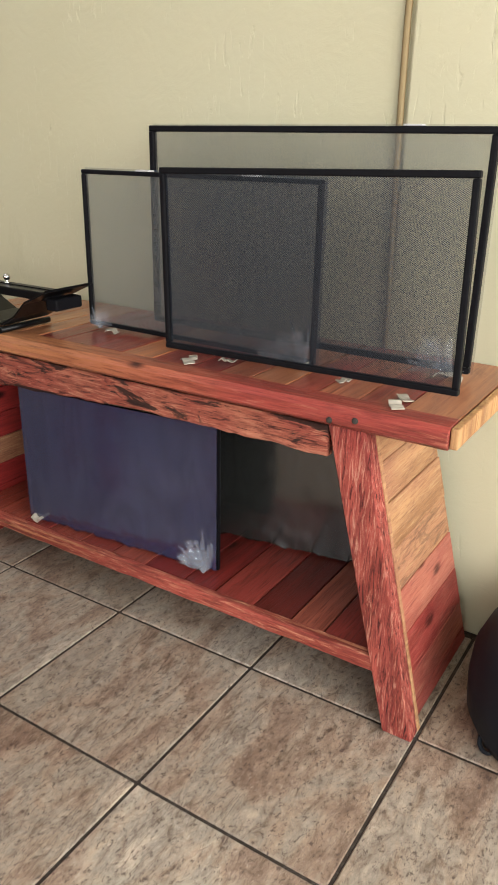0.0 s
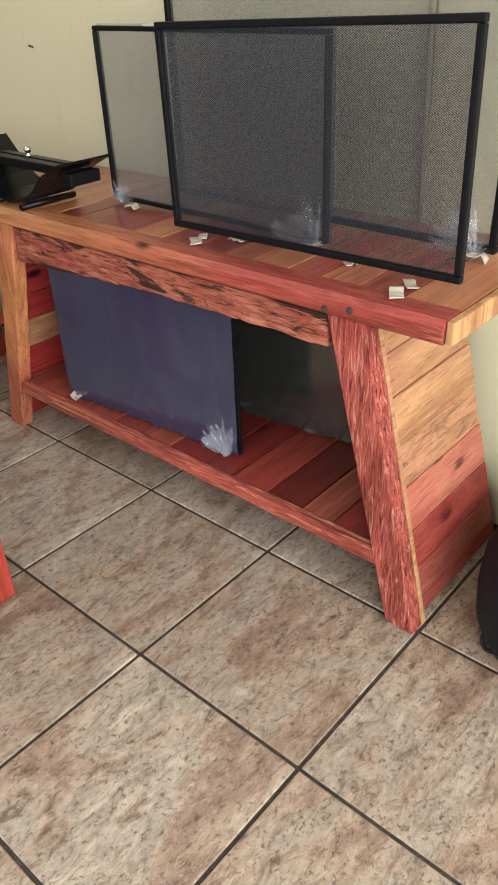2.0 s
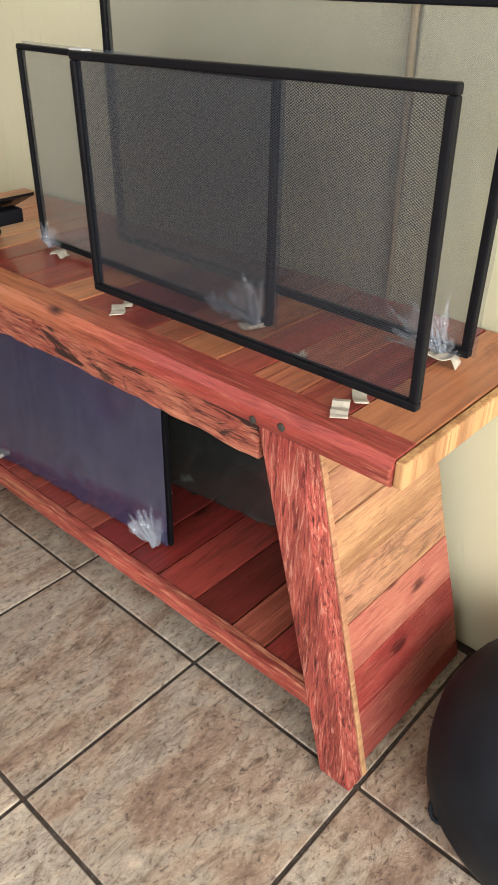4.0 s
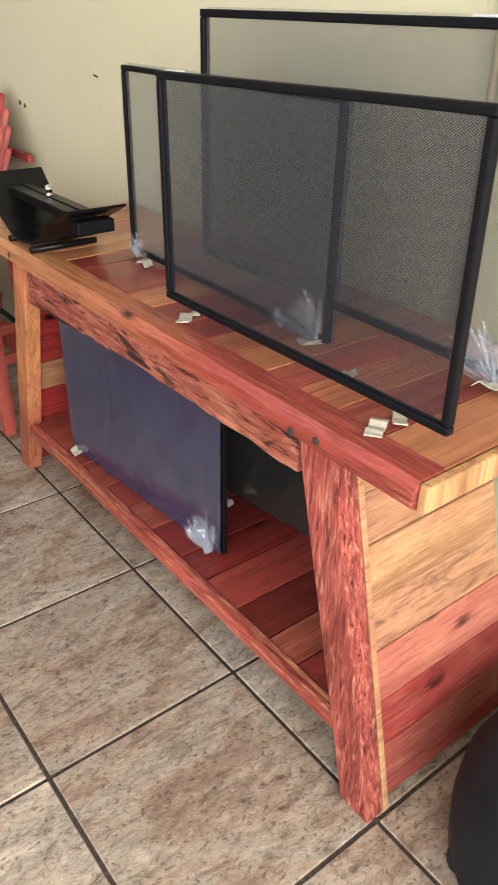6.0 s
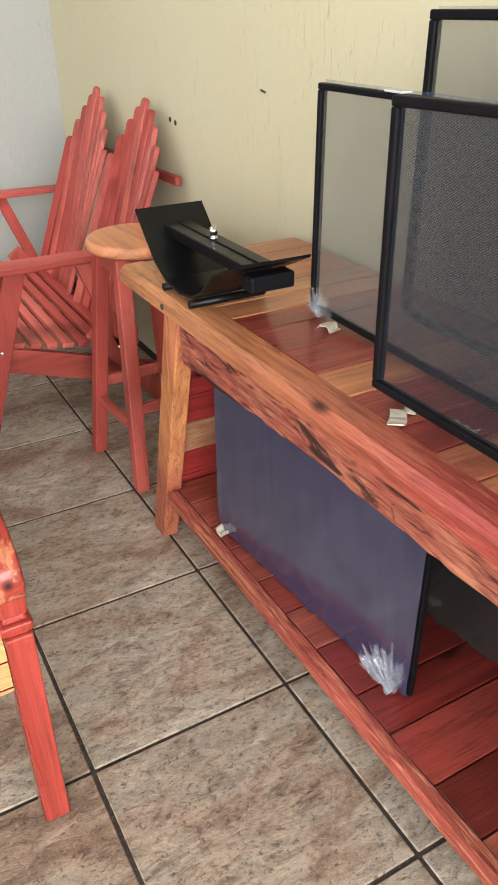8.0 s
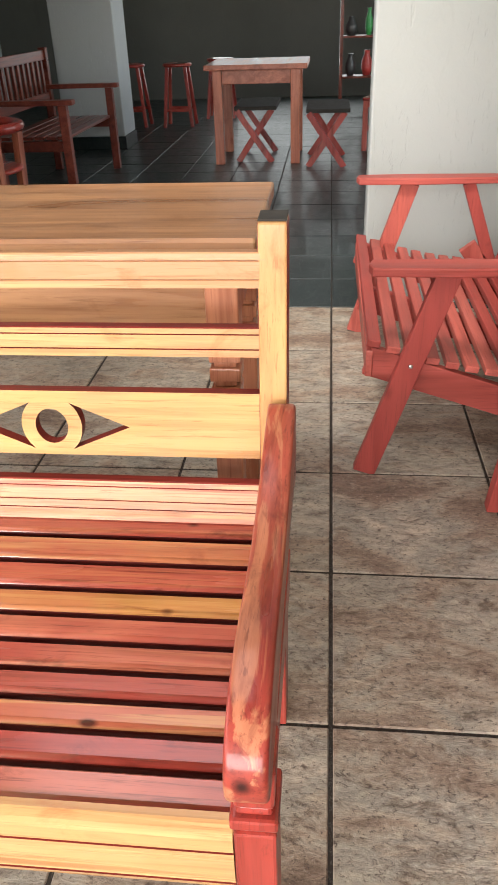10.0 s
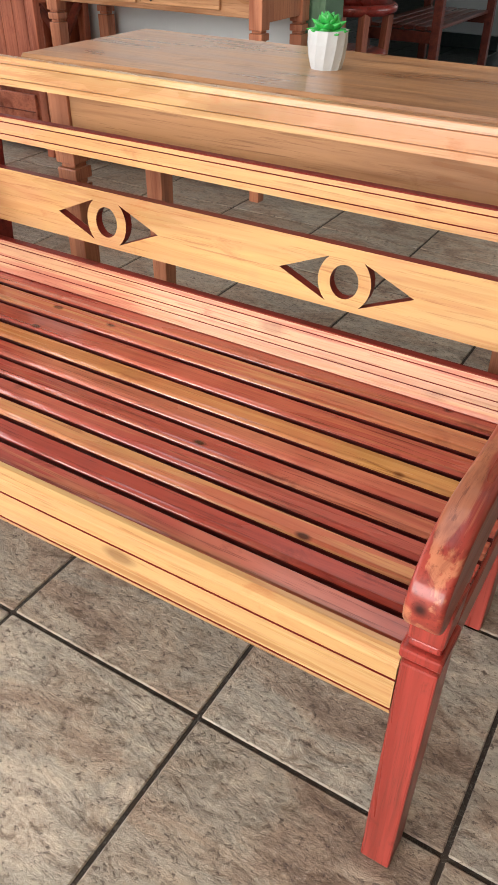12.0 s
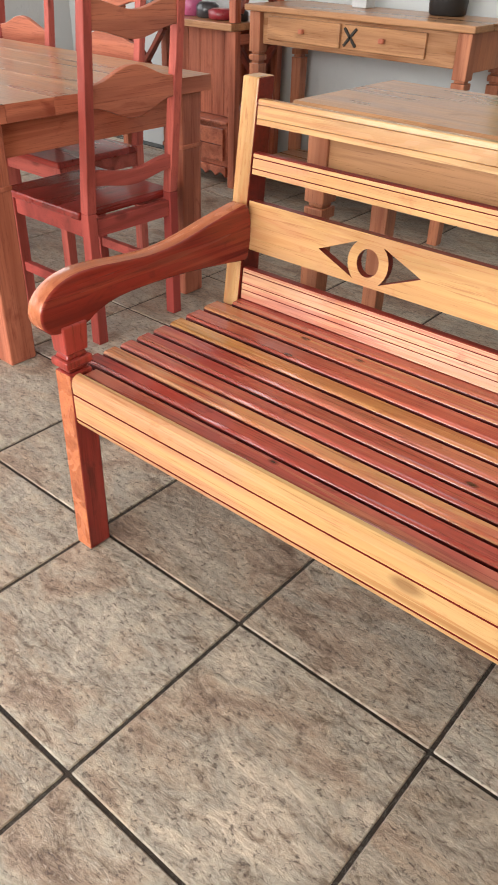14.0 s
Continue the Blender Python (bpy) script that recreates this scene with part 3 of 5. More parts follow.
setting("wall_white", box(WALL_X - 0.15, WALL_X, 0.14, WALL_Y + 0.15, -0.1, 2.9, 0.01), white_dimmed, "white painted wall end beside the opening", "wall")
setting("wall_white_inner", box(WALL_X - 0.15, WALL_X, -4.9, -1.78, -0.1, 2.9, 0.01), white_wall, "white painted wall behind the sideboard", "wall")
setting("wall_lintel", box(WALL_X - 0.15, WALL_X, -1.78, 0.14, 2.3, 2.9, 0), white_wall, "white wall above the wide opening", "wall")
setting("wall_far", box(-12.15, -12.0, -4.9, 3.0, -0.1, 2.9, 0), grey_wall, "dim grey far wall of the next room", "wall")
# gap left in this wall for the added window lamp
bm = bmesh.new()
for b in ((-12.0, -9.2, -0.1, 2.9), (-4.6, WALL_X - 0.15, -0.1, 2.9), (-9.2, -4.6, -0.1, 0.6), (-9.2, -4.6, 2.5, 2.9)):
    tmp = box(b[0], b[1], 3.0, 3.15, b[2], b[3], 0)
    me = bpy.data.meshes.new("tmp")
    tmp.to_mesh(me)
    tmp.free()
    bm.from_mesh(me)
    bpy.data.meshes.remove(me)
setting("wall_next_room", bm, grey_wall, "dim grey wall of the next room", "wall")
bm = bmesh.new()
for b in ((-12.0, -2.6, -4.9 - 0.15, -4.9, -0.1, 2.9), (2.5, 3.3, -5.05, -4.9, -0.1, 2.9), (-2.6, 2.5, -5.05, -4.9, -0.1, 0.95), (-2.6, 2.5, -5.05, -4.9, 2.65, 2.9)):
    tmp = box(*b, 0)
    me = bpy.data.meshes.new("tmp")
    tmp.to_mesh(me)
    tmp.free()
    bm.from_mesh(me)
    bpy.data.meshes.remove(me)
setting("wall_south", bm, white_wall, "plain plastered wall with an assumed, unseen wide window opening", "wall")
setting("wall_front", box(3.3, 3.45, -4.9, 1.1, 2.75, 3.0, 0), grey_wall, "lintel over the open shop front", "wall")
setting("ground", box(3.3, 60, -40, 40, -0.2, -0.1, 0), grey_wall, "pale paving outside the shop front", "ground")
setting("door_post", box(WALL_X - 0.17, WALL_X + 0.02, -1.78, -1.66, 0, 2.3, 0.008), green_paint, "weathered green painted door post", "post")

# ---- the long low bench table with the spark screens ----
rng = random.Random(7)


def display_desk():
    d = thing("rustic_desk", (-0.36, 0.66, 0), "long rustic reddish cedar console with splayed legs by the wall", "desk")
    yf, yb = 0.428, 0.86
    # top: cross boards behind a lengthwise front board
    part("front_edge_board", prism([(0.412, 0.728), (0.402, 0.736), (0.402, 0.762), (0.416, 0.774), (0.466, 0.776), (0.466, 0.728)], -1.165, 0.4525, X, 0.003), desk_x, d, "worn reddish edge board")
    x = -1.165
    while x < 0.44:
        w = rng.uniform(0.075, 0.125)
        x1 = min(x + w, 0.452)
        if 0.452 - x1 < 0.05:
            x1 = 0.452
        top = 0.775 + rng.uniform(-0.0015, 0.001)
        part("top_board", box(x + 0.0014, x1 - 0.0014, 0.468, 0.905, 0.742, top, 0.002), desk_tan if x < -0.72 or x > 0.33 or rng.random() < 0.12 else desk_y, d)
        x = x1
    part("end_board", box(0.4535, 0.470, 0.410, 0.905, 0.732, 0.775, 0.003), desk_end, d, "pale end board with saw marks")
    for x, z in ((0.262, 0.752), (0.205, 0.742), (-0.905, 0.750)):
        bm = lathe([(0.007, 0), (0.007, 0.0015), (0.004, 0.003)], 0, 0, 12)
        bmesh.ops.transform(bm, matrix=Matrix.Translation((x, 0.4015, z)) @ Matrix.Rotation(radians(90), 4, "X"), verts=bm.verts)
        part("bolt", bm, hole_dark, d, "dark sunken bolt head")
    # apron with an uneven lower edge
    n = 46
    low = [(-0.885 + 1.075 * i / n, 0.618 + 0.006 * noise.noise((i * 0.31, 2, 0)) + 0.003 * noise.noise((i * 1.1, 5, 0)) + 0.028 * min(1, 2 * i / n)) for i in range(n + 1)]
    part("apron", prism([(0.19, 0.716), (-0.885, 0.716)] + low, yf + 0.004, yf + 0.034, Y, 0.004), desk_front, d, "rough sawn apron with dark bark marks")
    # legs, leaning outwards
    part("leg", hexa([(0.375, yf, 0), (0.447, yf, 0), (0.447, yf + 0.045, 0), (0.375, yf + 0.045, 0)],
                     [(0.190, yf, 0.722), (0.276, yf, 0.722), (0.276, yf + 0.045, 0.722), (0.190, yf + 0.045, 0.722)], 0.004), desk_leg, d, "rough reddish leg")
    part("leg", hexa([(-1.142, yf, 0), (-1.075, yf, 0), (-1.075, yf + 0.045, 0), (-1.142, yf + 0.045, 0)],
                     [(-0.962, yf, 0.722), (-0.885, yf, 0.722), (-0.885, yf + 0.045, 0.722), (-0.962, yf + 0.045, 0.722)], 0.004), desk_leg_pale, d, "orange-brown leg")
    for sx in (1, -1):
        xa, xb, xc, xd = (0.340, 0.405, 0.165, 0.240) if sx > 0 else (-1.097, -1.032, -0.927, -0.850)
        part("back_leg", hexa([(xa, yb - 0.03, 0), (xb, yb - 0.03, 0), (xb, yb, 0), (xa, yb, 0)],
                              [(xc, yb - 0.085, 0.722), (xd, yb - 0.085, 0.722), (xd, yb - 0.055, 0.722), (xc, yb - 0.055, 0.722)], 0.003), desk_leg, d)
    part("corner_strip", hexa([(0.427, yf + 0.046, 0), (0.448, yf + 0.046, 0), (0.448, yf + 0.059, 0), (0.427, yf + 0.059, 0)],
                              [(0.256, yf + 0.046, 0.722), (0.277, yf + 0.046, 0.722), (0.277, yf + 0.059, 0.722), (0.256, yf + 0.059, 0.722)], 0.002), side_tan, d, "pale strip behind the leg")
    # side boards
    for sx in (1, -1):
        zs = [0.012, 0.05, 0.125, 0.225, 0.33, 0.43, 0.537, 0.63, 0.722] if sx > 0 else [0.012, 0.10, 0.20, 0.285, 0.385, 0.475, 0.565, 0.655, 0.722]
        for i, (a, b) in enumerate(zip(zs, zs[1:])):
            def xo(z):
                return 0.436 - 0.237 * z if sx > 0 else -1.128 + 0.249 * z

            def yo(z):
                return yb + 0.012 - 0.062 * z
            a2, b2, t = a + 0.0012, b - 0.0012, -0.02 * sx
            o = rng.uniform(-0.0015, 0.0015)
            part("side_board", hexa([(xo(a2) + o, yf + 0.060, a2), (xo(a2) + o, yo(a2), a2), (xo(a2) + t, yo(a2), a2), (xo(a2) + t, yf + 0.060, a2)],
                                    [(xo(b2) + o, yf + 0.060, b2), (xo(b2) + o, yo(b2), b2), (xo(b2) + t, yo(b2), b2), (xo(b2) + t, yf + 0.060, b2)], 0.002), ((side_red, side_rose, side_red, side_rose, side_knot, side_tan, side_tan, side_tan) if sx > 0 else (side_crimson, side_crimson, side_crimson, side_tan, side_crimson, side_crimson, side_crimson, side_crimson))[i], d)
    # lower shelf
    part("shelf_front_rail", prism([(-1.045, 0.184)] + [(-1.075 + 1.437 * i / 40, 0.149 + 0.004 * noise.noise((i * 0.43, 8, 0))) for i in range(41)] + [(0.347, 0.188)], yf + 0.003, yf + 0.032, Y, 0.004), rail_front, d, "rough shelf edge")
    x = -1.05
    while x < 0.35:
        w = rng.uniform(0.085, 0.135)
        x1 = min(x + w, 0.37)
        part("shelf_board", box(x + 0.002, x1 - 0.002, yf + 0.034, yb - 0.02, 0.160, 0.184 + rng.uniform(-0.002, 0.001), 0.002), shelf_y, d)
        x = x1
    return d


display_desk()


def screen(name, a, b, z0, z1, bar, depth, mesh, label, film_mat=None, tilt=0.0):
    """A framed wire screen standing upright from a to b (plan points of its lower edge)."""
    ax, ay = a
    bx, by = b
    length = math.hypot(bx - ax, by - ay)
    ob = thing(name, (ax, ay, z0), label, "fire screen", "framed wire screens")
    d = depth / 2

    def bar_at(nm, x0, x1, w0, w1):
        bm = box(x0, x1, -d, d, w0, w1, 0.003)
        bmesh.ops.translate(bm, vec=(ax, ay, z0), verts=bm.verts)
        part(nm, bm, black_frame, ob)
    h = z1 - z0
    bar_at("frame_bar", 0, length, 0, bar)
    bar_at("frame_bar", 0, length, h - bar, h)
    bar_at("frame_bar", 0, bar, bar, h - bar)
    bar_at("frame_bar", length - bar, length, bar, h - bar)
    bm = box(bar * 0.6, length - bar * 0.6, -0.0006, 0.0006, bar * 0.6, h - bar * 0.6, 0)
    bmesh.ops.translate(bm, vec=(ax, ay, z0), verts=bm.verts)
    part("wire_panel", bm, mesh, ob, "fine wire mesh")
    if film_mat:
        bm = bmesh.new()
        nx, nz = 40, 26
        grid = [[bm.verts.new((ax - 0.004 + (length + 0.008) * i / nx, ay + d + 0.004 + 0.003 * noise.noise((i * 0.35, j * 0.3, 3)), z0 - 0.004 + (h + 0.008) * j / nz)) for j in range(nz + 1)] for i in range(nx + 1)]
        for i in range(nx):
            for j in range(nz):
                bm.faces.new((grid[i][j], grid[i + 1][j], grid[i + 1][j + 1], grid[i][j + 1])).smooth = True
        part("film", bm, film_mat, ob, "crinkled stretch film")
    ob.rotation_euler = (0, radians(tilt), math.atan2(by - ay, bx - ax))
    return ob


screen("spark_screen", (-0.281, 0.490), (0.441, 0.477), 0.803, 1.213, 0.0135, 0.016, mesh_front, "black framed wire fire screen standing on the cedar console", None, -1.2)
screen("spark_screen", (-0.664, 0.630), (0.056, 0.616), 0.785, 1.196, 0.011, 0.016, mesh_back, "slim black fire screen wrapped in dusky film", film_dark)
screen("spark_screen", (-0.530, 0.752), (0.385, 0.738), 0.790, 1.306, 0.015, 0.018, mesh_back, "large black framed fire screen close to the yellow wall", film_pale)


def wrapped_panel(a, b, z0, z1, label, film_mat=None):
    ax, ay = a
    bx, by = b
    length = math.hypot(bx - ax, by - ay)
    ob = thing("wrapped_screen", (ax, ay, z0), label, "fire screen", "film-wrapped screens")
    bm = box(0, length, 0.006, 0.018, 0, z1 - z0, 0.003)
    bmesh.ops.translate(bm, vec=(ax, ay, z0), verts=bm.verts)
    part("frame", bm, black_frame, ob)
    bm = bmesh.new()
    nx, nz = 60, 34
    grid = []
    for i in range(nx + 1):
        col = []
        for j in range(nz + 1):
            u, v = i / nx, j / nz
            crease = max(0, 1 - 5 * v) * 0.010 * noise.noise((i * 0.55, j * 0.2, 9)) + 0.0014 * noise.noise((i * 0.1, j * 0.1, 4))
            col.append(bm.verts.new((ax - 0.004 + (length + 0.002) * u, ay - 0.002 - abs(crease), z0 + 0.004 + (z1 - z0) * v + 0.012 * max(0, 1 - 9 * v) * noise.noise((i * 0.4, 0, 1)))))
        grid.append(col)
    for i in range(nx):
        for j in range(nz):
            bm.faces.new((grid[i][j], grid[i + 1][j], grid[i + 1][j + 1], grid[i][j + 1])).smooth = True
    part("film", bm, film_mat or film_blue, ob, "dark glossy stretch film")
    ob.rotation_euler = (0, 0, math.atan2(by - ay, bx - ax))
    return ob


wrapped_panel((-0.820, 0.482), (-0.165, 0.537), 0.186, 0.60, "screen wrapped in dark blue film on the lower shelf")
wrapped_panel((-0.46, 0.70), (0.22, 0.80), 0.186, 0.60, "dark film-wrapped screen behind another on the shelf", film_black)


def crumple(cx, cy, z, lx, ly, h, turn, seed, name="paper_wrap", mat=None, label="crumpled pale tape around a screen foot"):
    # a folded strip of tape: a creased profile with a little thickness
    r = random.Random(seed)
    n = 6
    up = [(lx * 0.9 * (2 * i / n - 1), h * r.uniform(0.1, 1.5)) for i in range(n + 1)]
    bm = prism(up + [(x, z - 0.0022) for x, z in up[::-1]], -ly * 0.7, ly * 0.7, Y, 0)
    for v in bm.verts:
        v.co.z += h * 0.7 * noise.noise((v.co.x * 60, v.co.y * 60, seed * 2.7))
        v.co.y += ly * 0.3 * noise.noise((v.co.x * 50, seed * 1.9, 3.0))
    zmin = min(v.co.z for v in bm.verts)
    bmesh.ops.rotate(bm, verts=bm.verts, cent=(0, 0, 0), matrix=Matrix.Rotation(radians(turn), 3, "Z"))
    bmesh.ops.translate(bm, verts=bm.verts, vec=(cx, cy, z - zmin))
    return solo(name, bm, mat or paper, (cx, cy, z), label, "wrapping", "wrapped screen feet")


crumple(-0.215, 0.484, 0.776, 0.030, 0.018, 0.004, -42, 1)
crumple(-0.228, 0.522, 0.776, 0.018, 0.014, 0.004, -50, 11)
crumple(0.322, 0.466, 0.776, 0.028, 0.019, 0.005, -58, 2)
crumple(0.318, 0.522, 0.776, 0.026, 0.016, 0.004, -50, 12)
crumple(-0.560, 0.600, 0.776, 0.018, 0.022, 0.010, 20, 3)
crumple(0.025, 0.600, 0.776, 0.018, 0.030, 0.010, -20, 4)
crumple(0.345, 0.715, 0.776, 0.035, 0.020, 0.012, 10, 5)
crumple(-0.14, 0.545, 0.776, 0.026, 0.010, 0.005, 15, 8)
crumple(0.16, 0.56, 0.776, 0.020, 0.012, 0.006, 60, 9)
crumple(-0.785, 0.470, 0.186, 0.020, 0.014, 0.016, 10, 6)
crumple(-0.33, 0.675, 0.186, 0.018, 0.014, 0.014, 10, 7)


def film_gather(cx, cy, z, seed, radius, a0, a1, turn=0.0):
    """A fan of clear stretch film, creased towards the corner where it is gathered."""
    bm = bmesh.new()
    na, nr = 60, 7
    r = random.Random(seed)
    reach = [radius * (0.75 + 0.45 * noise.noise((k * 0.35, seed * 3.1, 0)) + 0.12 * r.random()) for k in range(na + 1)]
    rows = []
    for k in range(na + 1):
        a = radians(a0 + (a1 - a0) * k / na)
        row = []
        for m in range(nr + 1):
            f = 0.08 + 0.92 * m / nr
            crease = 0.010 * radius / 0.08 * (noise.noise((k * 0.75, seed * 1.7, m * 0.25)) + 0.5 * noise.noise((k * 1.9, seed, m * 0.5))) * (1 - 0.55 * f)
            row.append(bm.verts.new((math.cos(a) * reach[k] * f, crease, max(0.0, math.sin(a)) * reach[k] * f)))
        rows.append(row)
    for p, q in zip(rows, rows[1:]):
        for m in range(nr):
            bm.faces.new((p[m], q[m], q[m + 1], p[m + 1]))
    bmesh.ops.rotate(bm, verts=bm.verts, cent=(0, 0, 0), matrix=Matrix.Rotation(radians(turn), 3, "Z"))
    bmesh.ops.translate(bm, verts=bm.verts, vec=(cx, cy, z + 0.001))
    return solo("film_gather", bm, film_clear, (cx, cy, z), "gathered clear stretch film at a screen corner", "wrapping", "film ends")


for i, (x, y, z, radius, a0, a1, turn) in enumerate(((-0.245, 0.512, 0.186, 0.055, 10, 150, 4), (-0.185, 0.518, 0.186, 0.110, 70, 178, 4), (-0.615, 0.612, 0.777, 0.060, 20, 160, 0),
                                                     (0.040, 0.602, 0.777, 0.105, 85, 178, -2), (-0.065, 0.604, 0.777, 0.050, 20, 150, 0), (0.350, 0.722, 0.777, 0.125, 95, 178, -1), (0.340, 0.720, 0.777, 0.050, 30, 150, 0))):
    film_gather(x, y, z, i + 1, radius, a0, a1, turn)

for x, y, z, a in ((-0.45, 0.626, 1.196, -1), (-0.13, 0.620, 1.196, -1), (0.20, 0.741, 1.306, -1)):
    bm = box(-0.022, 0.022, -0.011, 0.011, 0, 0.004, 0.0015)
    bmesh.ops.rotate(bm, verts=bm.verts, cent=(0, 0, 0), matrix=Matrix.Rotation(radians(a), 3, "Z"))
    bmesh.ops.translate(bm, verts=bm.verts, vec=(x, y, z))
    solo("tape_label", bm, pot_white, (x, y, z), "small pale tape strip on a screen frame", "label", "tape strips")


def fire_cradle():
    d = thing("fire_cradle", (-0.86, 0.53, 0.776), "black curved steel fire cradle with a bright knob", "burner")
    outer = [(-1.075, 0.916), (-1.02, 0.862), (-0.98, 0.825), (-0.925, 0.798), (-0.86, 0.789), (-0.795, 0.798), (-0.745, 0.824), (-0.70, 0.866), (-0.615, 0.905)]
    inner = [(x, z + 0.006) for x, z in outer]
    part("curved_sheet", prism(outer + inner[::-1], 0.422, 0.588, Y, 0), black_gloss, d)
    part("top_bar", box(-1.035, -0.67, 0.472, 0.538, 0.868, 0.892, 0.004), black_gloss, d)
    part("bar_seam", box(-1.035, -0.67, 0.503, 0.506, 0.892, 0.8945, 0.0008), black_frame, d)
    part("end_box", box(-0.672, -0.632, 0.47, 0.566, 0.846, 0.878, 0.005), black_frame, d)
    part("knob", lathe([(0.004, 0.892), (0.009, 0.894), (0.009, 0.898), (0.004, 0.901), (0.008, 0.905), (0.0105, 0.911), (0.008, 0.918), (0.003, 0.921)], -0.858, 0.508, 16), chrome, d, "bright chrome knob")
    for x in (-0.93, -0.80):
        part("foot_rod", tube([(x, 0.418, 0.7845), (x, 0.595, 0.7845)], 0.0085), black_gloss, d)
    return d


fire_cradle()

# ---- round stool ----


def leg_stool():
    d = thing("bar_stool", (-1.5, 0.575, 0), "tall reddish wooden stool with a pale round seat", "stool")
    part("seat", lathe([(0.138, 0.714), (0.147, 0.720), (0.149, 0.731), (0.146, 0.743), (0.139, 0.748)], -1.495, 0.582, 40), seat_pale, d, "pale round seat")
    tops = [(-1.585, 0.500), (-1.425, 0.500), (-1.425, 0.655), (-1.585, 0.655)]
    feet = [(-1.640, 0.438), (-1.338, 0.470), (-1.362, 0.742), (-1.655, 0.722)]
    for (tx, ty), (fx, fy) in zip(tops, feet):
        s = 0.021
        part("leg", hexa([(fx - s, fy - s, 0), (fx + s, fy - s, 0), (fx + s, fy + s, 0), (fx - s, fy + s, 0)],
                         [(tx - s, ty - s, 0.714), (tx + s, ty - s, 0.712), (tx + s, ty + s, 0.712), (tx - s, ty + s, 0.712)], 0.004), pink_z, d)

    def on(i, z):
        f = z / 0.712
        return Vector((feet[i][0] + (tops[i][0] - feet[i][0]) * f, feet[i][1] + (tops[i][1] - feet[i][1]) * f, z))
    for i, z in ((0, 0.20), (1, 0.26), (2, 0.20), (3, 0.26)):
        part("stretcher", beam(on(i, z), on((i + 1) % 4, z), 0.018, 0.034), pink_x, d)
    for i in range(4):
        part("seat_rail", beam(on(i, 0.68), on((i + 1) % 4, 0.68), 0.018, 0.055), pink_x, d)
    return d


leg_stool()

# ---- two-seat fan-back garden chair ----


def fan_seat():
    d = thing("garden_loveseat", (-2.4, 0.45, 0), "reddish wooden garden loveseat with two fan-shaped slatted backs", "garden chair")
    x0, x1 = -2.90, -1.83

    def seat_z(y):
        u = (y - 0.10) / 0.55
        return 0.385 - 0.10 * u - 0.10 * u * (1 - u) + 0.015
    for i in range(10):
        y = 0.105 + i * 0.054
        z = seat_z(y)
        part("seat_slat", beam((x0, y, z), (x1, y, z), 0.037, 0.02, (0, 0.15, 1)), pink_x, d)
    part("front_rail", box(x0, x1, 0.085, 0.105, 0.30, 0.378, 0.004), pink_x, d)
    for x in (x0 + 0.02, x1 - 0.02, (x0 + x1) / 2):
        part("side_rail", beam((x, 0.09, 0.345), (x, 0.86, 0.10), 0.028, 0.085, (0, 0, 1)), pink_y, d)
    for x, lean in ((x0 - 0.012, 0), (x1 + 0.012, 0)):
        part("front_leg", beam((x, 0.095, 0), (x, 0.285, 0.60), 0.03, 0.065, (0, 1, 0)), pink_z, d)
        part("arm_brace", beam((x, 0.62, 0.28), (x, 0.50, 0.60), 0.03, 0.045, (0, 1, 0)), pink_z, d)
        part("back_leg", beam((x, 0.80, 0), (x, 0.52, 0.36), 0.03, 0.07, (0, 1, 0)), pink_z, d)
        part("armrest", prism([(x, 0.08), (x - 0.038, 0.09), (x - 0.046, 0.32), (x - 0.028, 0.80), (x + 0.028, 0.80), (x + 0.046, 0.32), (x + 0.038, 0.09)], 0.60, 0.624, Z, 0.004), pink_y, d)
    part("back_rail", box(x0 - 0.02, x1 - 0.06, 0.886, 0.908, 0.782, 0.812, 0.004), pink_x, d)
    part("lower_back_rail", box(x0, x1, 0.660, 0.685, 0.27, 0.33, 0.004), pink_x, d)
    for cx in (-2.560, -2.065):
        for i in range(-4, 5):
            top = 1.045 - 0.026 * abs(i) - 0.006 * i * i
            w = 0.0425
            xb, xt = cx + i * 0.047, cx + i * 0.051
            yb, yt = 0.640 - 0.0035 * i * i, 0.872 - 0.004 * i * i
            fwd = Vector((xt, yt, top)) - Vector((xb, yb, 0.27))
            k = 6
            arc = [(0.5 * w * math.cos(math.pi * j / k), 0.5 * w * math.sin(math.pi * j / k) * 0.9) for j in range(k + 1)]
            outline = [(-w / 2, 0), (w / 2, 0)] + [(a, fwd.length - w * 0.45 + b) for a, b in arc]
            bm = prism(outline, -0.009, 0.009, Y, 0.003)
            zax = fwd.normalized()
            turn = Vector((math.cos(radians(5 * i)), math.sin(radians(-5 * i)), 0))
            yax = zax.cross(turn).normalized()
            xax = yax.cross(zax).normalized()
            rot = Matrix((xax, yax, zax)).transposed().to_4x4()
            bmesh.ops.transform(bm, matrix=Matrix.Translation((xb, yb, 0.27)) @ rot, verts=bm.verts)
            part("back_slat", bm, pink_z, d)
    for x, turn in ((x0 - 0.027, -90), (x1 + 0.027, 90)):
        for y, z in ((0.205, 0.345), (0.60, 0.285)):
            bm = lathe([(0.007, 0), (0.007, 0.003), (0.003, 0.005)], 0, 0, 12)
            bmesh.ops.transform(bm, matrix=Matrix.Translation((x, y, z)) @ Matrix.Rotation(radians(turn), 4, "Y"), verts=bm.verts)
            part("bolt", bm, chrome, d, "bright bolt head")
    return d


fan_seat()

# ---- slatted cedar bench ----


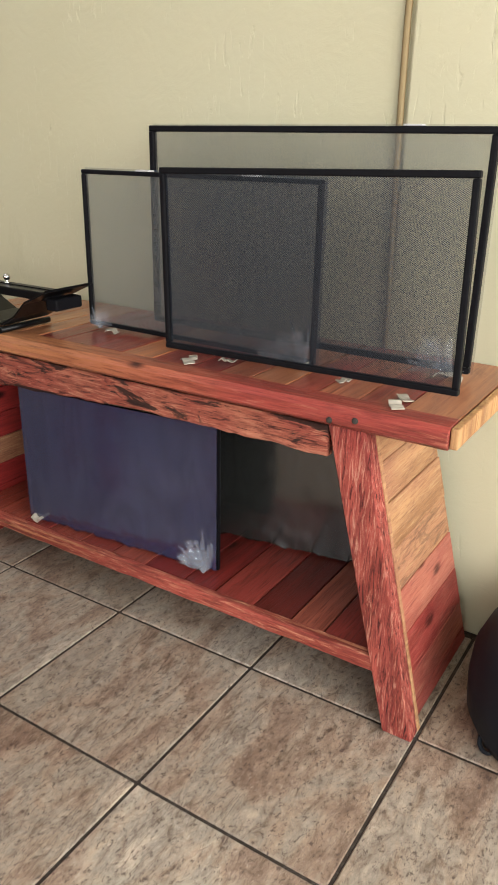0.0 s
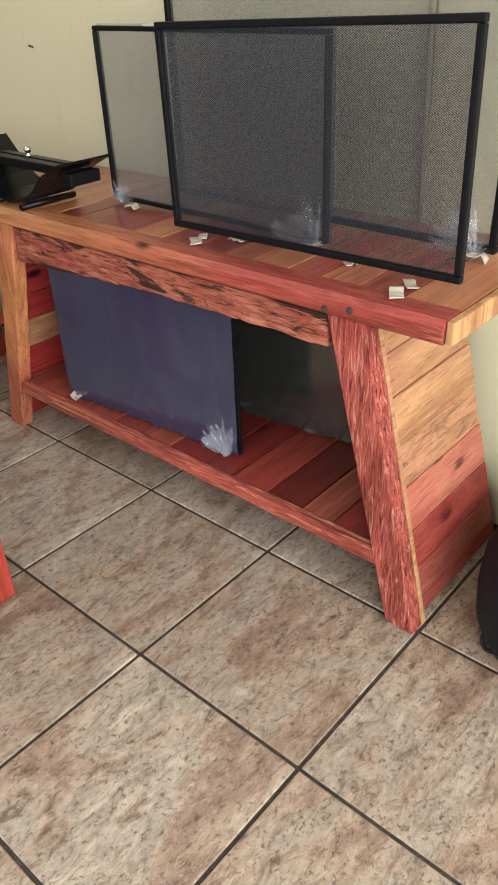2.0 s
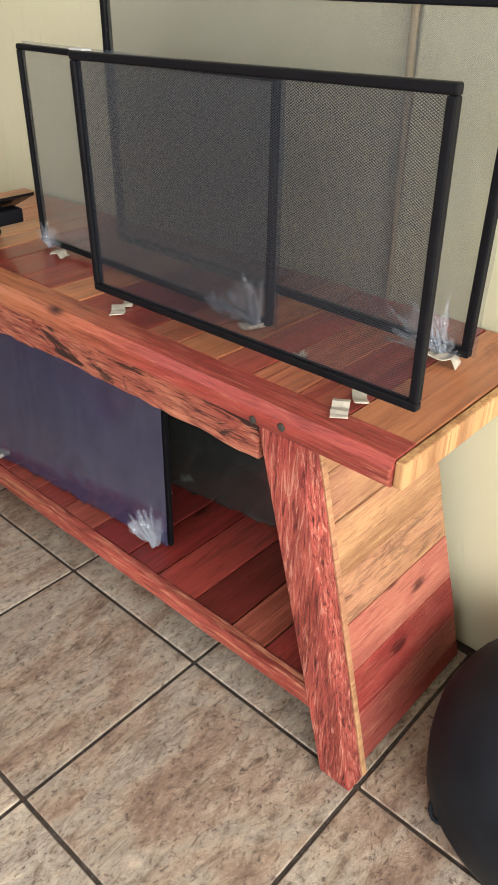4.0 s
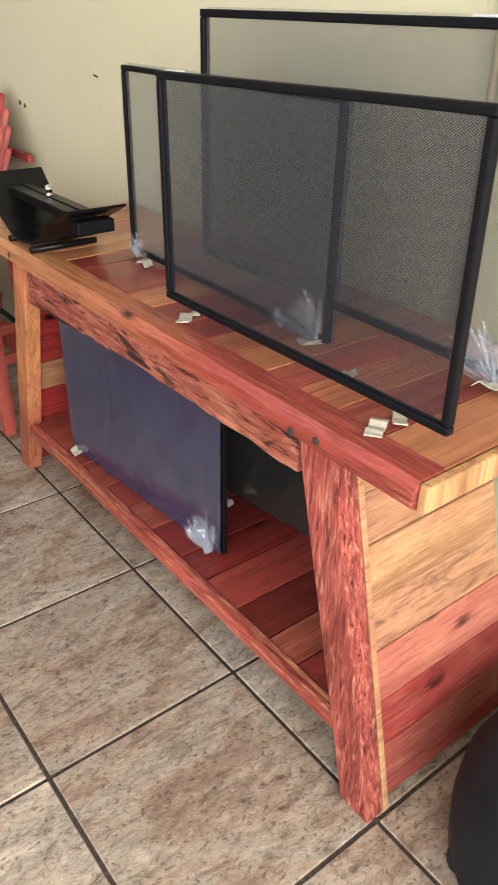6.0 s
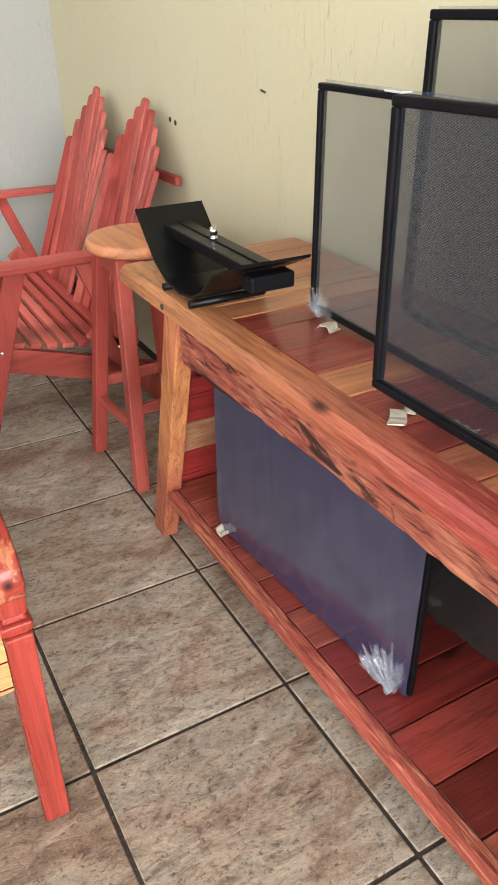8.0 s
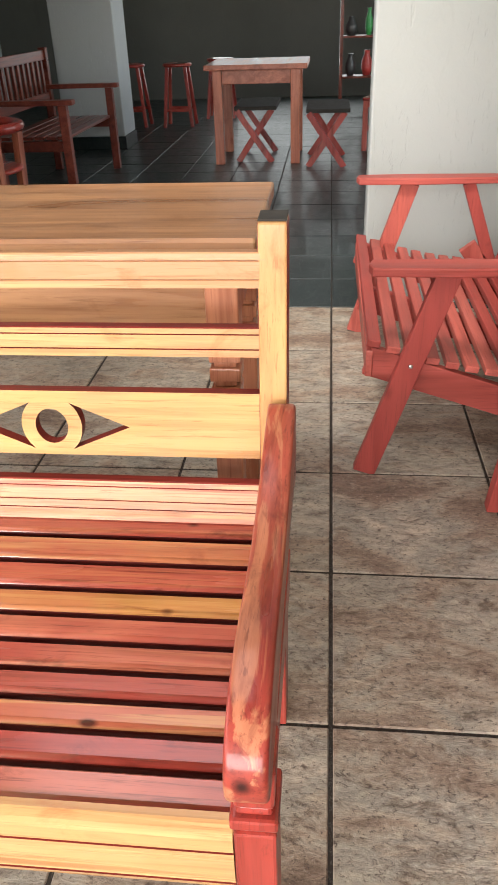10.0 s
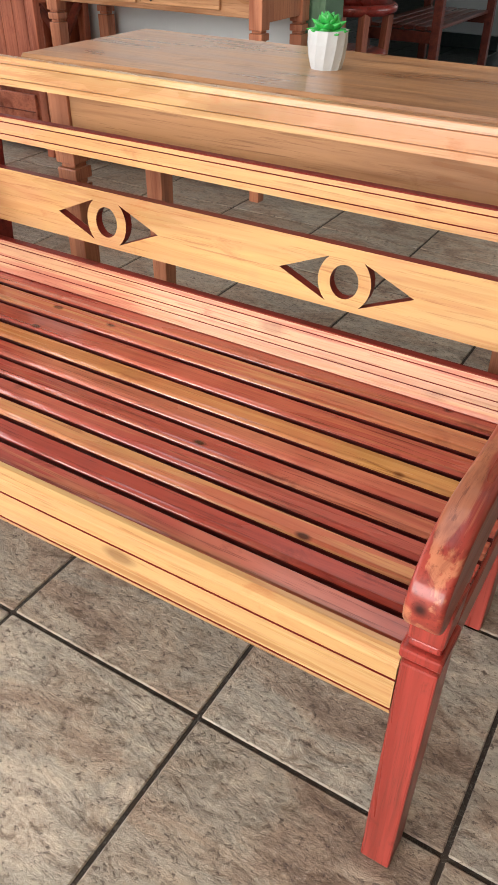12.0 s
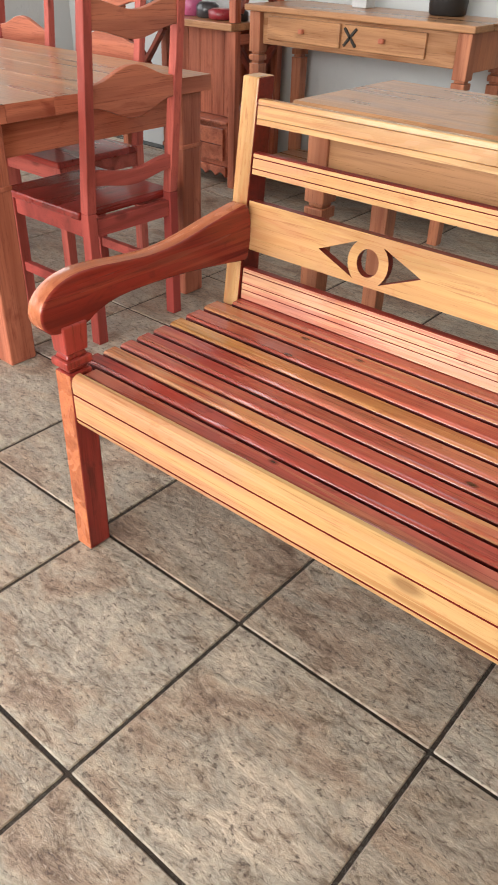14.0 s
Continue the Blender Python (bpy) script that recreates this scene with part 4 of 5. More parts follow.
def cedar_bench():
    d = thing("garden_bench", (-0.66, -0.73, 0), "varnished slatted cedar bench with honey and red wood", "bench")
    ys, ye = -1.318, -0.116

    def back_x(z):
        return -0.930 - 0.10 * (z - 0.5)
    # back posts and legs
    for y0, y1 in ((-1.372, -1.326), (-0.126, -0.083)):
        # post sides and back are painted darker, as they turn from the light
        reface(part("back_post", hexa([(-0.990, y0, 0.43), (-0.915, y0, 0.43), (-0.915, y1, 0.43), (-0.990, y1, 0.43)],
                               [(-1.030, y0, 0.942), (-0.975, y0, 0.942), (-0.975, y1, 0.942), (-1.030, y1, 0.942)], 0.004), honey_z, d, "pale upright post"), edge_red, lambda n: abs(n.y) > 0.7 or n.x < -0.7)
        if y0 > -1:
            part("end_grain", box(-1.029, -0.976, y0 + 0.001, y1 - 0.001, 0.9425, 0.946, 0.001), hole_dark, d, "dark end grain on top of the post")
        part("back_leg", hexa([(-0.965, y0 + 0.002, 0), (-0.895, y0 + 0.002, 0), (-0.895, y1 - 0.002, 0), (-0.965, y1 - 0.002, 0)],
                              [(-0.983, y0 + 0.002, 0.43), (-0.907, y0 + 0.002, 0.43), (-0.907, y1 - 0.002, 0.43), (-0.983, y1 - 0.002, 0.43)], 0.004), red_z, d, "red-brown leg")
    for y0, y1 in ((-1.352, -1.304), (-0.112, -0.066)):
        reface(part("front_leg", box(-0.446, -0.387, y0, y1, 0, 0.462, 0.004), red_z, d, "red-brown leg"), arm_lit, lambda n: n.x > 0.8 and y0 < -1)
        c = (y0 + y1) / 2

        def ring(z0, z1, s0, s1, tail="turned_collar"):
            x, q = -0.415, 0.78
            part(tail, hexa([(x - s0, c - s0 * q, z0), (x + s0, c - s0 * q, z0), (x + s0, c + s0 * q, z0), (x - s0, c + s0 * q, z0)],
                            [(x - s1, c - s1 * q, z1), (x + s1, c - s1 * q, z1), (x + s1, c + s1 * q, z1), (x - s1, c + s1 * q, z1)], 0.004), red_z, d)
        ring(0.462, 0.474, 0.022, 0.026)
        ring(0.474, 0.492, 0.033, 0.033)
        ring(0.492, 0.504, 0.026, 0.022)
        ring(0.504, 0.565, 0.027, 0.030)
        # scrolled arm
        top = [(-0.945, 0.690), (-0.88, 0.682), (-0.80, 0.668), (-0.72, 0.652), (-0.64, 0.645), (-0.56, 0.652), (-0.48, 0.662), (-0.43, 0.662), (-0.385, 0.650), (-0.352, 0.625), (-0.342, 0.595), (-0.350, 0.568), (-0.372, 0.551)]
        bot = [(-0.445, 0.549), (-0.475, 0.568), (-0.53, 0.583), (-0.62, 0.584), (-0.72, 0.578), (-0.82, 0.568), (-0.90, 0.556), (-0.945, 0.550)]
        loop = top + bot
        for _ in range(2):
            loop = [q for a, b in zip(loop, loop[1:] + loop[:1]) for q in ((a[0] * 0.75 + b[0] * 0.25, a[1] * 0.75 + b[1] * 0.25), (a[0] * 0.25 + b[0] * 0.75, a[1] * 0.25 + b[1] * 0.75))]
        ya, yb = (y0 - 0.002, y1 - 0.006) if y0 < -1 else (y0 + 0.001, y1 - 0.003)
        # far arm: faces turned to the light are coloured paler than its sides
        reface(part("armrest", prism(loop, ya, yb, Y, 0.006, 3, True), arm_x if y0 < -1 else arm_near, d, "curved glossy red armrest"), arm_lit, lambda n: y0 < -1 and abs(n.y) < 0.5 and n.z > -0.5)
        part("side_rail", box(-0.905, -0.447, c - 0.012, c + 0.012, 0.355, 0.427, 0.003), red_x, d)
    # front board with a bead line
    prof = [(-0.411, 0.350), (-0.394, 0.350), (-0.391, 0.360), (-0.396, 0.362), (-0.391, 0.364), (-0.390, 0.418), (-0.395, 0.420), (-0.390, 0.422), (-0.389, 0.445), (-0.393, 0.456), (-0.402, 0.461), (-0.411, 0.461)]
    bm = prism(prof, 0, 1, Y, 0)
    for v in bm.verts:
        v.co.y = -1.303 if v.co.y < 0.5 else -0.113
    reface(part("front_board", bm, honey_y, d, "honey coloured front board with a bead"), edge_red, lambda n: 0.25 < n.x < 0.45)
    part("back_seat_rail", box(-0.912, -0.872, -1.325, -0.127, 0.37, 0.425, 0.003), red_x, d)
    for y in (-1.0, -0.45):
        part("seat_bearer", box(-0.865, -0.425, y - 0.015, y + 0.015, 0.375, 0.424, 0.002), red_x, d)
    # seat slats: front edge of each and its wood; the rearmost and foremost run between the posts
    fronts = (-0.893, -0.830, -0.769, -0.716, -0.664, -0.613, -0.565, -0.517, -0.467, -0.413)
    woods = (slat_red, slat_tan, slat_red, slat_gold, slat_rose, slat_rose, slat_rose, slat_tan, slat_deep, slat_rose)
    back = -0.946
    for i, (xb, mat) in enumerate(zip(fronts, woods)):
        xa = back
        back = xb + 0.0105
        zt = 0.455 - 0.008 * math.sin(math.pi * (i + 0.5) / 10)
        ya, yb = (ys - 0.004, ye - 0.012) if i == 0 else (-1.302, -0.114) if i == 9 else (-1.358, -0.082)
        R = 0.009
        prof = [(xa, zt - 0.024), (xb - 0.004, zt - 0.024), (xb, zt - 0.020)] + [(xb - R + R * math.cos(q), zt - R + R * math.sin(q)) for q in np.linspace(0, math.pi / 2, 8)] + [(xa + 0.004, zt), (xa, zt - 0.004)]
        bm = prism(prof, ya, yb, Y, 0)
        for f in bm.faces:
            f.smooth = abs(f.normal.y) < 0.5 and f.normal.z > 0.02 and f.normal.x > 0.02
        # faces inside the gaps take the painted shade
        reface(part("seat_slat", bm, mat, d), slat_gap_shade, lambda n: n.x < -0.8 or n.z < -0.5 or n.x > 0.93)
    # back rails
    def rail(z0, z1, nm, mat, label, beads):
        x0, x1 = back_x(z0), back_x(z1)

        def fx(z):
            return x0 + (x1 - x0) * (z - z0) / (z1 - z0)
        front = [(fx(z0), z0)]
        for bz in beads:
            front += [(fx(bz), bz - 0.0011), (fx(bz) - 0.0022, bz), (fx(bz), bz + 0.0011)]
        front += [(fx(z1), z1 - 0.002), (fx(z1) - 0.002, z1)]
        back = [(fx(z1) - 0.017, z1), (fx(z0) - 0.017, z0)]
        # rail edges, undersides and grooves take the same red with painted shade
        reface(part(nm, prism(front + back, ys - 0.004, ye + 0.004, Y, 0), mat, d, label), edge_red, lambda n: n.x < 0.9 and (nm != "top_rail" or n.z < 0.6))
    rail(0.850, 0.901, "top_rail", honey_y, "honey coloured rail", (0.862, 0.889))
    rail(0.746, 0.792, "back_rail", honey_y, "honey coloured rail", (0.758, 0.781))
    rail(0.456, 0.532, "lower_rail", lower_rail_wood, "pale pinkish rail", (0.478, 0.494, 0.520))
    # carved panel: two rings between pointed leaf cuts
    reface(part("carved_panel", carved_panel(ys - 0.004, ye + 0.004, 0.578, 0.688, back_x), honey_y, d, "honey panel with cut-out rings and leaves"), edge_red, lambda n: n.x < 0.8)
    return d


def carved_panel(ya, yb, z0, z1, back_x):
    """A board with two eye-shaped cut-outs, cut on a fine grid along true curves."""
    cz = 0.628
    centres = (-0.988, -0.462)
    plate = prism([(ya, z0), (yb, z0), (yb, z1), (ya, z1)], 0, 0.018, X, 0)

    def to_ob(bm, nm):
        me = bpy.data.meshes.new(nm)
        bm.to_mesh(me)
        bm.free()
        return new(nm, me)
    base = to_ob(plate, "cut_base")
    cutters = []
    for cy in centres:
        k = 24
        cutters.append(prism([(cy + 0.027 * math.cos(2 * math.pi * i / k), cz + 0.030 * math.sin(2 * math.pi * i / k)) for i in range(k)], -0.05, 0.08, X, 0))
        for s in (-1, 1):
            # each leaf: straight edges to a point, hollowed by the ring
            arc = [(cy + s * 0.050 * math.cos(a), cz + 0.052 * math.sin(a)) for a in np.linspace(radians(-50), radians(50), 9)]
            tip = (cy + s * 0.128, cz)
            cutters.append(prism(arc + [tip], -0.05, 0.08, X, 0))
    temp = []
    for c in cutters:
        co = to_ob(c, "cutter")
        temp.append(co)
        mod = base.modifiers.new("cut", "BOOLEAN")
        mod.object, mod.operation, mod.solver = co, "DIFFERENCE", "EXACT"
    dg = bpy.context.evaluated_depsgraph_get()
    bm = bmesh.new()
    bm.from_object(base, dg)
    for o in (base, *temp):
        me = o.data
        bpy.data.objects.remove(o)
        bpy.data.meshes.remove(me)
    for v in bm.verts:
        v.co.x = back_x(v.co.z) - 0.018 + v.co.x
    return bm


cedar_bench()

# ---- console table behind the bench, with its plant ----


def notched_leg(d, cx, cy, s, top, mat, notches=(0.62,)):
    """A square leg with a turned notch and a slight taper below it."""
    z = notches[0]
    segs = [(0, z - 0.035, s * 0.78, s * 0.95), (z - 0.035, z - 0.022, s * 0.70, s * 0.70), (z - 0.022, z + 0.005, s * 0.98, s * 0.98), (z + 0.005, z + 0.016, s * 0.72, s * 0.72), (z + 0.016, top, s, s)]
    bm = bmesh.new()
    for a, b, s0, s1 in segs:
        t = hexa([(cx - s0, cy - s0, a), (cx + s0, cy - s0, a), (cx + s0, cy + s0, a), (cx - s0, cy + s0, a)],
                 [(cx - s1, cy - s1, b), (cx + s1, cy - s1, b), (cx + s1, cy + s1, b), (cx - s1, cy + s1, b)], 0.003)
        me = bpy.data.meshes.new("tmp")
        t.to_mesh(me)
        t.free()
        bm.from_mesh(me)
        bpy.data.meshes.remove(me)
    part("leg", bm, mat, d)


def console_table():
    d = thing("console_table", (-1.33, -0.74, 0), "light brown wooden console table behind the cedar bench", "table")
    x0, x1, y0, y1, zt = -1.560, -1.125, -1.345, -0.142, 0.879
    part("tabletop", prism([(x0, zt - 0.030), (x1, zt - 0.030), (x1 + 0.006, zt - 0.020), (x1 + 0.006, zt - 0.006), (x1, zt), (x0, zt)], y0, y1, Y, 0.004), table_y, d, "smooth light brown top")
    part("edge_moulding", box(x1 - 0.034, x1 - 0.012, y0 + 0.012, y1 - 0.012, zt - 0.046, zt - 0.031, 0.004), table_y, d)
    part("front_apron", box(x1 - 0.055, x1 - 0.035, y0 + 0.05, y1 - 0.06, 0.70, zt - 0.031, 0.003), table_y, d)
    part("back_apron", box(x0 + 0.035, x0 + 0.055, y0 + 0.05, y1 - 0.06, 0.70, zt - 0.031, 0.003), table_y, d)
    for y in (y0 + 0.045, y1 - 0.065):
        part("side_apron", box(x0 + 0.07, x1 - 0.07, y, y + 0.02, 0.70, zt - 0.031, 0.003), table_z, d)
    for x in (x0 + 0.055, x1 - 0.055):
        for y in (y0 + 0.06, y1 - 0.065):
            notched_leg(d, x, y, 0.029, zt - 0.031, table_z, (0.63,))
    return d


console_table()


def potted_succulent(cx, cy, z):
    d = thing("potted_plant", (cx, cy, z), "small green succulent in a faceted white pot", "plant")
    bm = bmesh.new()
    steps = 24
    prof = [(0.031, 0.0), (0.036, 0.02), (0.039, 0.045), (0.039, 0.070), (0.035, 0.070), (0.033, 0.058)]
    rings = []
    for j, (r, h) in enumerate(prof):
        rings.append([bm.verts.new((cx + (r + (0.0009 if (i % 2) and j < 4 else -0.0008 if j < 4 else 0)) * math.cos(2 * math.pi * (i + 0.25 * j) / steps),
                                    cy + (r + (0.0009 if (i % 2) and j < 4 else -0.0008 if j < 4 else 0)) * math.sin(2 * math.pi * (i + 0.25 * j) / steps), z + h)) for i in range(steps)])
    for a, b in zip(rings, rings[1:]):
        for i in range(steps):
            bm.faces.new((a[i], a[(i + 1) % steps], b[(i + 1) % steps], b[i]))
    bm.faces.new(rings[0][::-1])
    bm.faces.new(rings[-1])
    bmesh.ops.recalc_face_normals(bm, faces=bm.faces)
    part("pot", bm, pot_white, d, "white faceted ceramic pot")
    r = random.Random(3)
    for ring, (count, tilt, ln) in enumerate(((9, 72, 0.046), (8, 50, 0.042), (6, 28, 0.036), (3, 8, 0.03))):
        for i in range(count):
            az = 2 * math.pi * (i + 0.5 * ring) / count + r.uniform(-0.15, 0.15)
            tl = radians(tilt + r.uniform(-8, 8))
            bm = bmesh.new()
            bmesh.ops.create_icosphere(bm, subdivisions=2, radius=1)
            for v in bm.verts:
                u = (v.co.z + 1) / 2
                wdt = 0.0125 * math.sin(math.pi * min(1, 0.12 + 0.85 * u) ** 1.15) + 0.001
                v.co = Vector((v.co.x * wdt, v.co.y * wdt * 0.45 + 0.004 * u * u, u * ln))
            for f in bm.faces:
                f.smooth = True
            bmesh.ops.rotate(bm, verts=bm.verts, cent=(0, 0, 0), matrix=Matrix.Rotation(-tl, 3, "X"))
            bmesh.ops.rotate(bm, verts=bm.verts, cent=(0, 0, 0), matrix=Matrix.Rotation(az, 3, "Z"))
            bmesh.ops.translate(bm, verts=bm.verts, vec=(cx, cy, z + 0.060 + 0.004 * ring))
            part("leaf", bm, succulent, d)
    return d


potted_succulent(-1.345, -0.718, 0.879)

# ---- sideboard by the white wall ----


def sideboard():
    d = thing("sideboard", (-3.0, -2.27, 0), "light wooden two-drawer sideboard on turned legs by the white wall", "sideboard")
    x0, x1, y0, y1, zt = -3.225, -2.79, -2.92, -1.705, 0.912
    part("tabletop", box(x0, x1 + 0.01, y0, y1, zt - 0.028, zt, 0.006), table_y, d)
    part("front_panel", box(x1 - 0.05, x1 - 0.03, y0 + 0.09, y1 - 0.09, 0.745, zt - 0.029, 0.003), table_y, d)
    for y in (y0 + 0.03, y1 - 0.05):
        part("side_panel", box(x0 + 0.03, x1 - 0.05, y, y + 0.02, 0.73, zt - 0.029, 0.003), table_z, d)
    part("back_panel", box(x0 + 0.012, x0 + 0.03, y0 + 0.04, y1 - 0.04, 0.73, zt - 0.029, 0.003), table_z, d)
    for y0d, y1d in ((-2.79, -2.37), (-2.35, -1.93)):
        dr = part("drawer", box(x1 - 0.029, x1 - 0.014, y0d, y1d, 0.768, 0.868, 0.004), table_y, d, "drawer front")
        c = (y0d + y1d) / 2
        part("drawer_knob", box(x1 - 0.014, x1 + 0.008, c - 0.012, c + 0.012, 0.809, 0.829, 0.004), dine_z, dr, "small square wooden knob")
    for s in (1, -1):
        bm = beam((x1 - 0.010, -2.31 - 0.032, 0.818 - 0.036 * s), (x1 - 0.010, -2.31 + 0.032, 0.818 + 0.036 * s), 0.012, 0.008, (1, 0, 0), 0.002)
        part("carved_cross", bm, hole_dark, d, "dark carved cross")
    for x in (x0 + 0.04, x1 - 0.045):
        for y in (y0 + 0.05, y1 - 0.05):
            notched_leg(d, x, y, 0.032, zt - 0.03, table_z, (0.69,))
    part("low_shelf", box(x0 + 0.03, x1 - 0.04, y0 + 0.05, y1 - 0.05, 0.165, 0.19, 0.004), table_y, d)
    return d


sideboard()
solo("black_pot", lathe([(0.07, 0.912), (0.082, 0.918), (0.088, 0.99), (0.090, 1.06), (0.084, 1.061), (0.080, 0.95)], -3.13, -2.02), iron, (-3.13, -2.02, 0.912), "small black iron pot on the sideboard", "pot")
solo("grey_box", box(-3.16, -3.08, -2.50, -2.42, 0.912, 0.98, 0.004), pot_white, (-3.12, -2.46, 0.912), "small pale box on the sideboard", "box")

# ---- dining set ----


def dining_table():
    d = thing("dining_table", (-1.3, -2.85, 0), "thick terracotta-brown wooden dining table", "table")
    x0, x1, y0, y1 = -1.73, -0.72, -3.75, -2.165
    n = 6
    for i in range(n):
        a, b = x0 + (x1 - x0) * i / n, x0 + (x1 - x0) * (i + 1) / n
        reface(part("tabletop_board", box(a + 0.0002, b - 0.0002, y0, y1, 0.735, 0.785, 0.0008), table_y, d), dine_x, lambda n: n.z < 0.6)
    for y in (y1 - 0.07, y0 + 0.05):
        part("apron", box(x0 + 0.14, x1 - 0.14, y, y + 0.022, 0.63, 0.734, 0.003), dine_x, d)
    for x in (x0 + 0.06, x1 - 0.08):
        part("apron", box(x, x + 0.022, y0 + 0.14, y1 - 0.14, 0.63, 0.734, 0.003), dine_x, d)
    for x in (-0.83, x0 + 0.09):
        for y in (y1 - 0.06, y0 + 0.09):
            s = 0.048
            leg = part("leg", box(x - s, x + s, y - s, y + s, 0, 0.734, 0.005), dine_z, d)
            part("leg_band", box(x - s - 0.003, x + s + 0.003, y - s - 0.003, y + s + 0.003, 0.55, 0.565, 0.003), dine_z, leg)
    return d


dining_table()


def dining_chair(at, turn):
    d = thing("dining_chair", at, "red wooden dining chair with wavy back rails", "chair", "chairs round the dining table")
    ox, oy, _ = at

    def p(name, bm, mat, label=""):
        bmesh.ops.translate(bm, verts=bm.verts, vec=(ox, oy, 0))
        return part(name, bm, mat, d, label)
    w, dep = 0.18, 0.20
    for s in (1, -1):
        p("back_post", hexa([(s * w - 0.02, dep - 0.02, 0), (s * w + 0.02, dep - 0.02, 0), (s * w + 0.02, dep + 0.02, 0), (s * w - 0.02, dep + 0.02, 0)],
                            [(s * w - 0.018, dep - 0.018, 0.45), (s * w + 0.018, dep - 0.018, 0.45), (s * w + 0.018, dep + 0.018, 0.45), (s * w - 0.018, dep + 0.018, 0.45)], 0.003), pink_z)
        p("back_upright", hexa([(s * w - 0.018, dep - 0.018, 0.45), (s * w + 0.018, dep - 0.018, 0.45), (s * w + 0.018, dep + 0.018, 0.45), (s * w - 0.018, dep + 0.018, 0.45)],
                               [(s * w - 0.015, dep + 0.055, 1.10), (s * w + 0.015, dep + 0.055, 1.10), (s * w + 0.015, dep + 0.085, 1.10), (s * w - 0.015, dep + 0.085, 1.10)], 0.003), pink_z)
        p("front_leg", box(s * w - 0.02, s * w + 0.02, -dep - 0.02, -dep + 0.02, 0, 0.425, 0.003), pink_z)
        p("side_rail", box(s * w - 0.012, s * w + 0.012, -dep + 0.02, dep - 0.02, 0.37, 0.424, 0.003), pink_x)
        p("side_stretcher", box(s * w - 0.012, s * w + 0.012, -dep + 0.02, dep - 0.02, 0.16, 0.195, 0.003), pink_x)
    p("front_rail", box(-w + 0.02, w - 0.02, -dep - 0.012, -dep + 0.012, 0.37, 0.424, 0.003), pink_x)
    p("back_rail", box(-w + 0.02, w - 0.02, dep - 0.012, dep + 0.012, 0.37, 0.424, 0.003), pink_x)
    p("seat", box(-w - 0.025, w + 0.025, -dep - 0.03, dep - 0.02, 0.426, 0.452, 0.006), red_x, "red wooden seat")

    def wavy(z, h, amp_t, amp_b, name):
        n = 18
        k = lambda u: math.sin(math.pi * u) ** 2
        top = [(-w + 0.016 + (2 * w - 0.032) * i / n, z + h / 2 + amp_t * k(i / n)) for i in range(n + 1)]
        bot = [(-w + 0.016 + (2 * w - 0.032) * i / n, z - h / 2 - amp_b * k(i / n)) for i in range(n + 1)]
        off = dep + 0.07 * (z - 0.45) / 0.65
        p(name, prism(top + bot[::-1], off - 0.011, off + 0.011, Y, 0.003), pink_x if z < 0.6 else dine_x)
    wavy(0.555, 0.045, -0.022, 0.022, "lower_splat")
    wavy(0.790, 0.062, 0.043, 0.043, "middle_splat")
    wavy(1.00, 0.075, -0.03, 0.03, "top_splat")
    d.rotation_euler = (0, 0, radians(turn))
    return d


ch = dining_chair((-1.275, -2.305, 0), 0)
copy_thing(ch, pose(-1.30, -3.70, 0, 0, 0, 180))
for y in (-2.86, -3.43):
    copy_thing(ch, pose(-1.63, y, 0, 0, 0, 90))


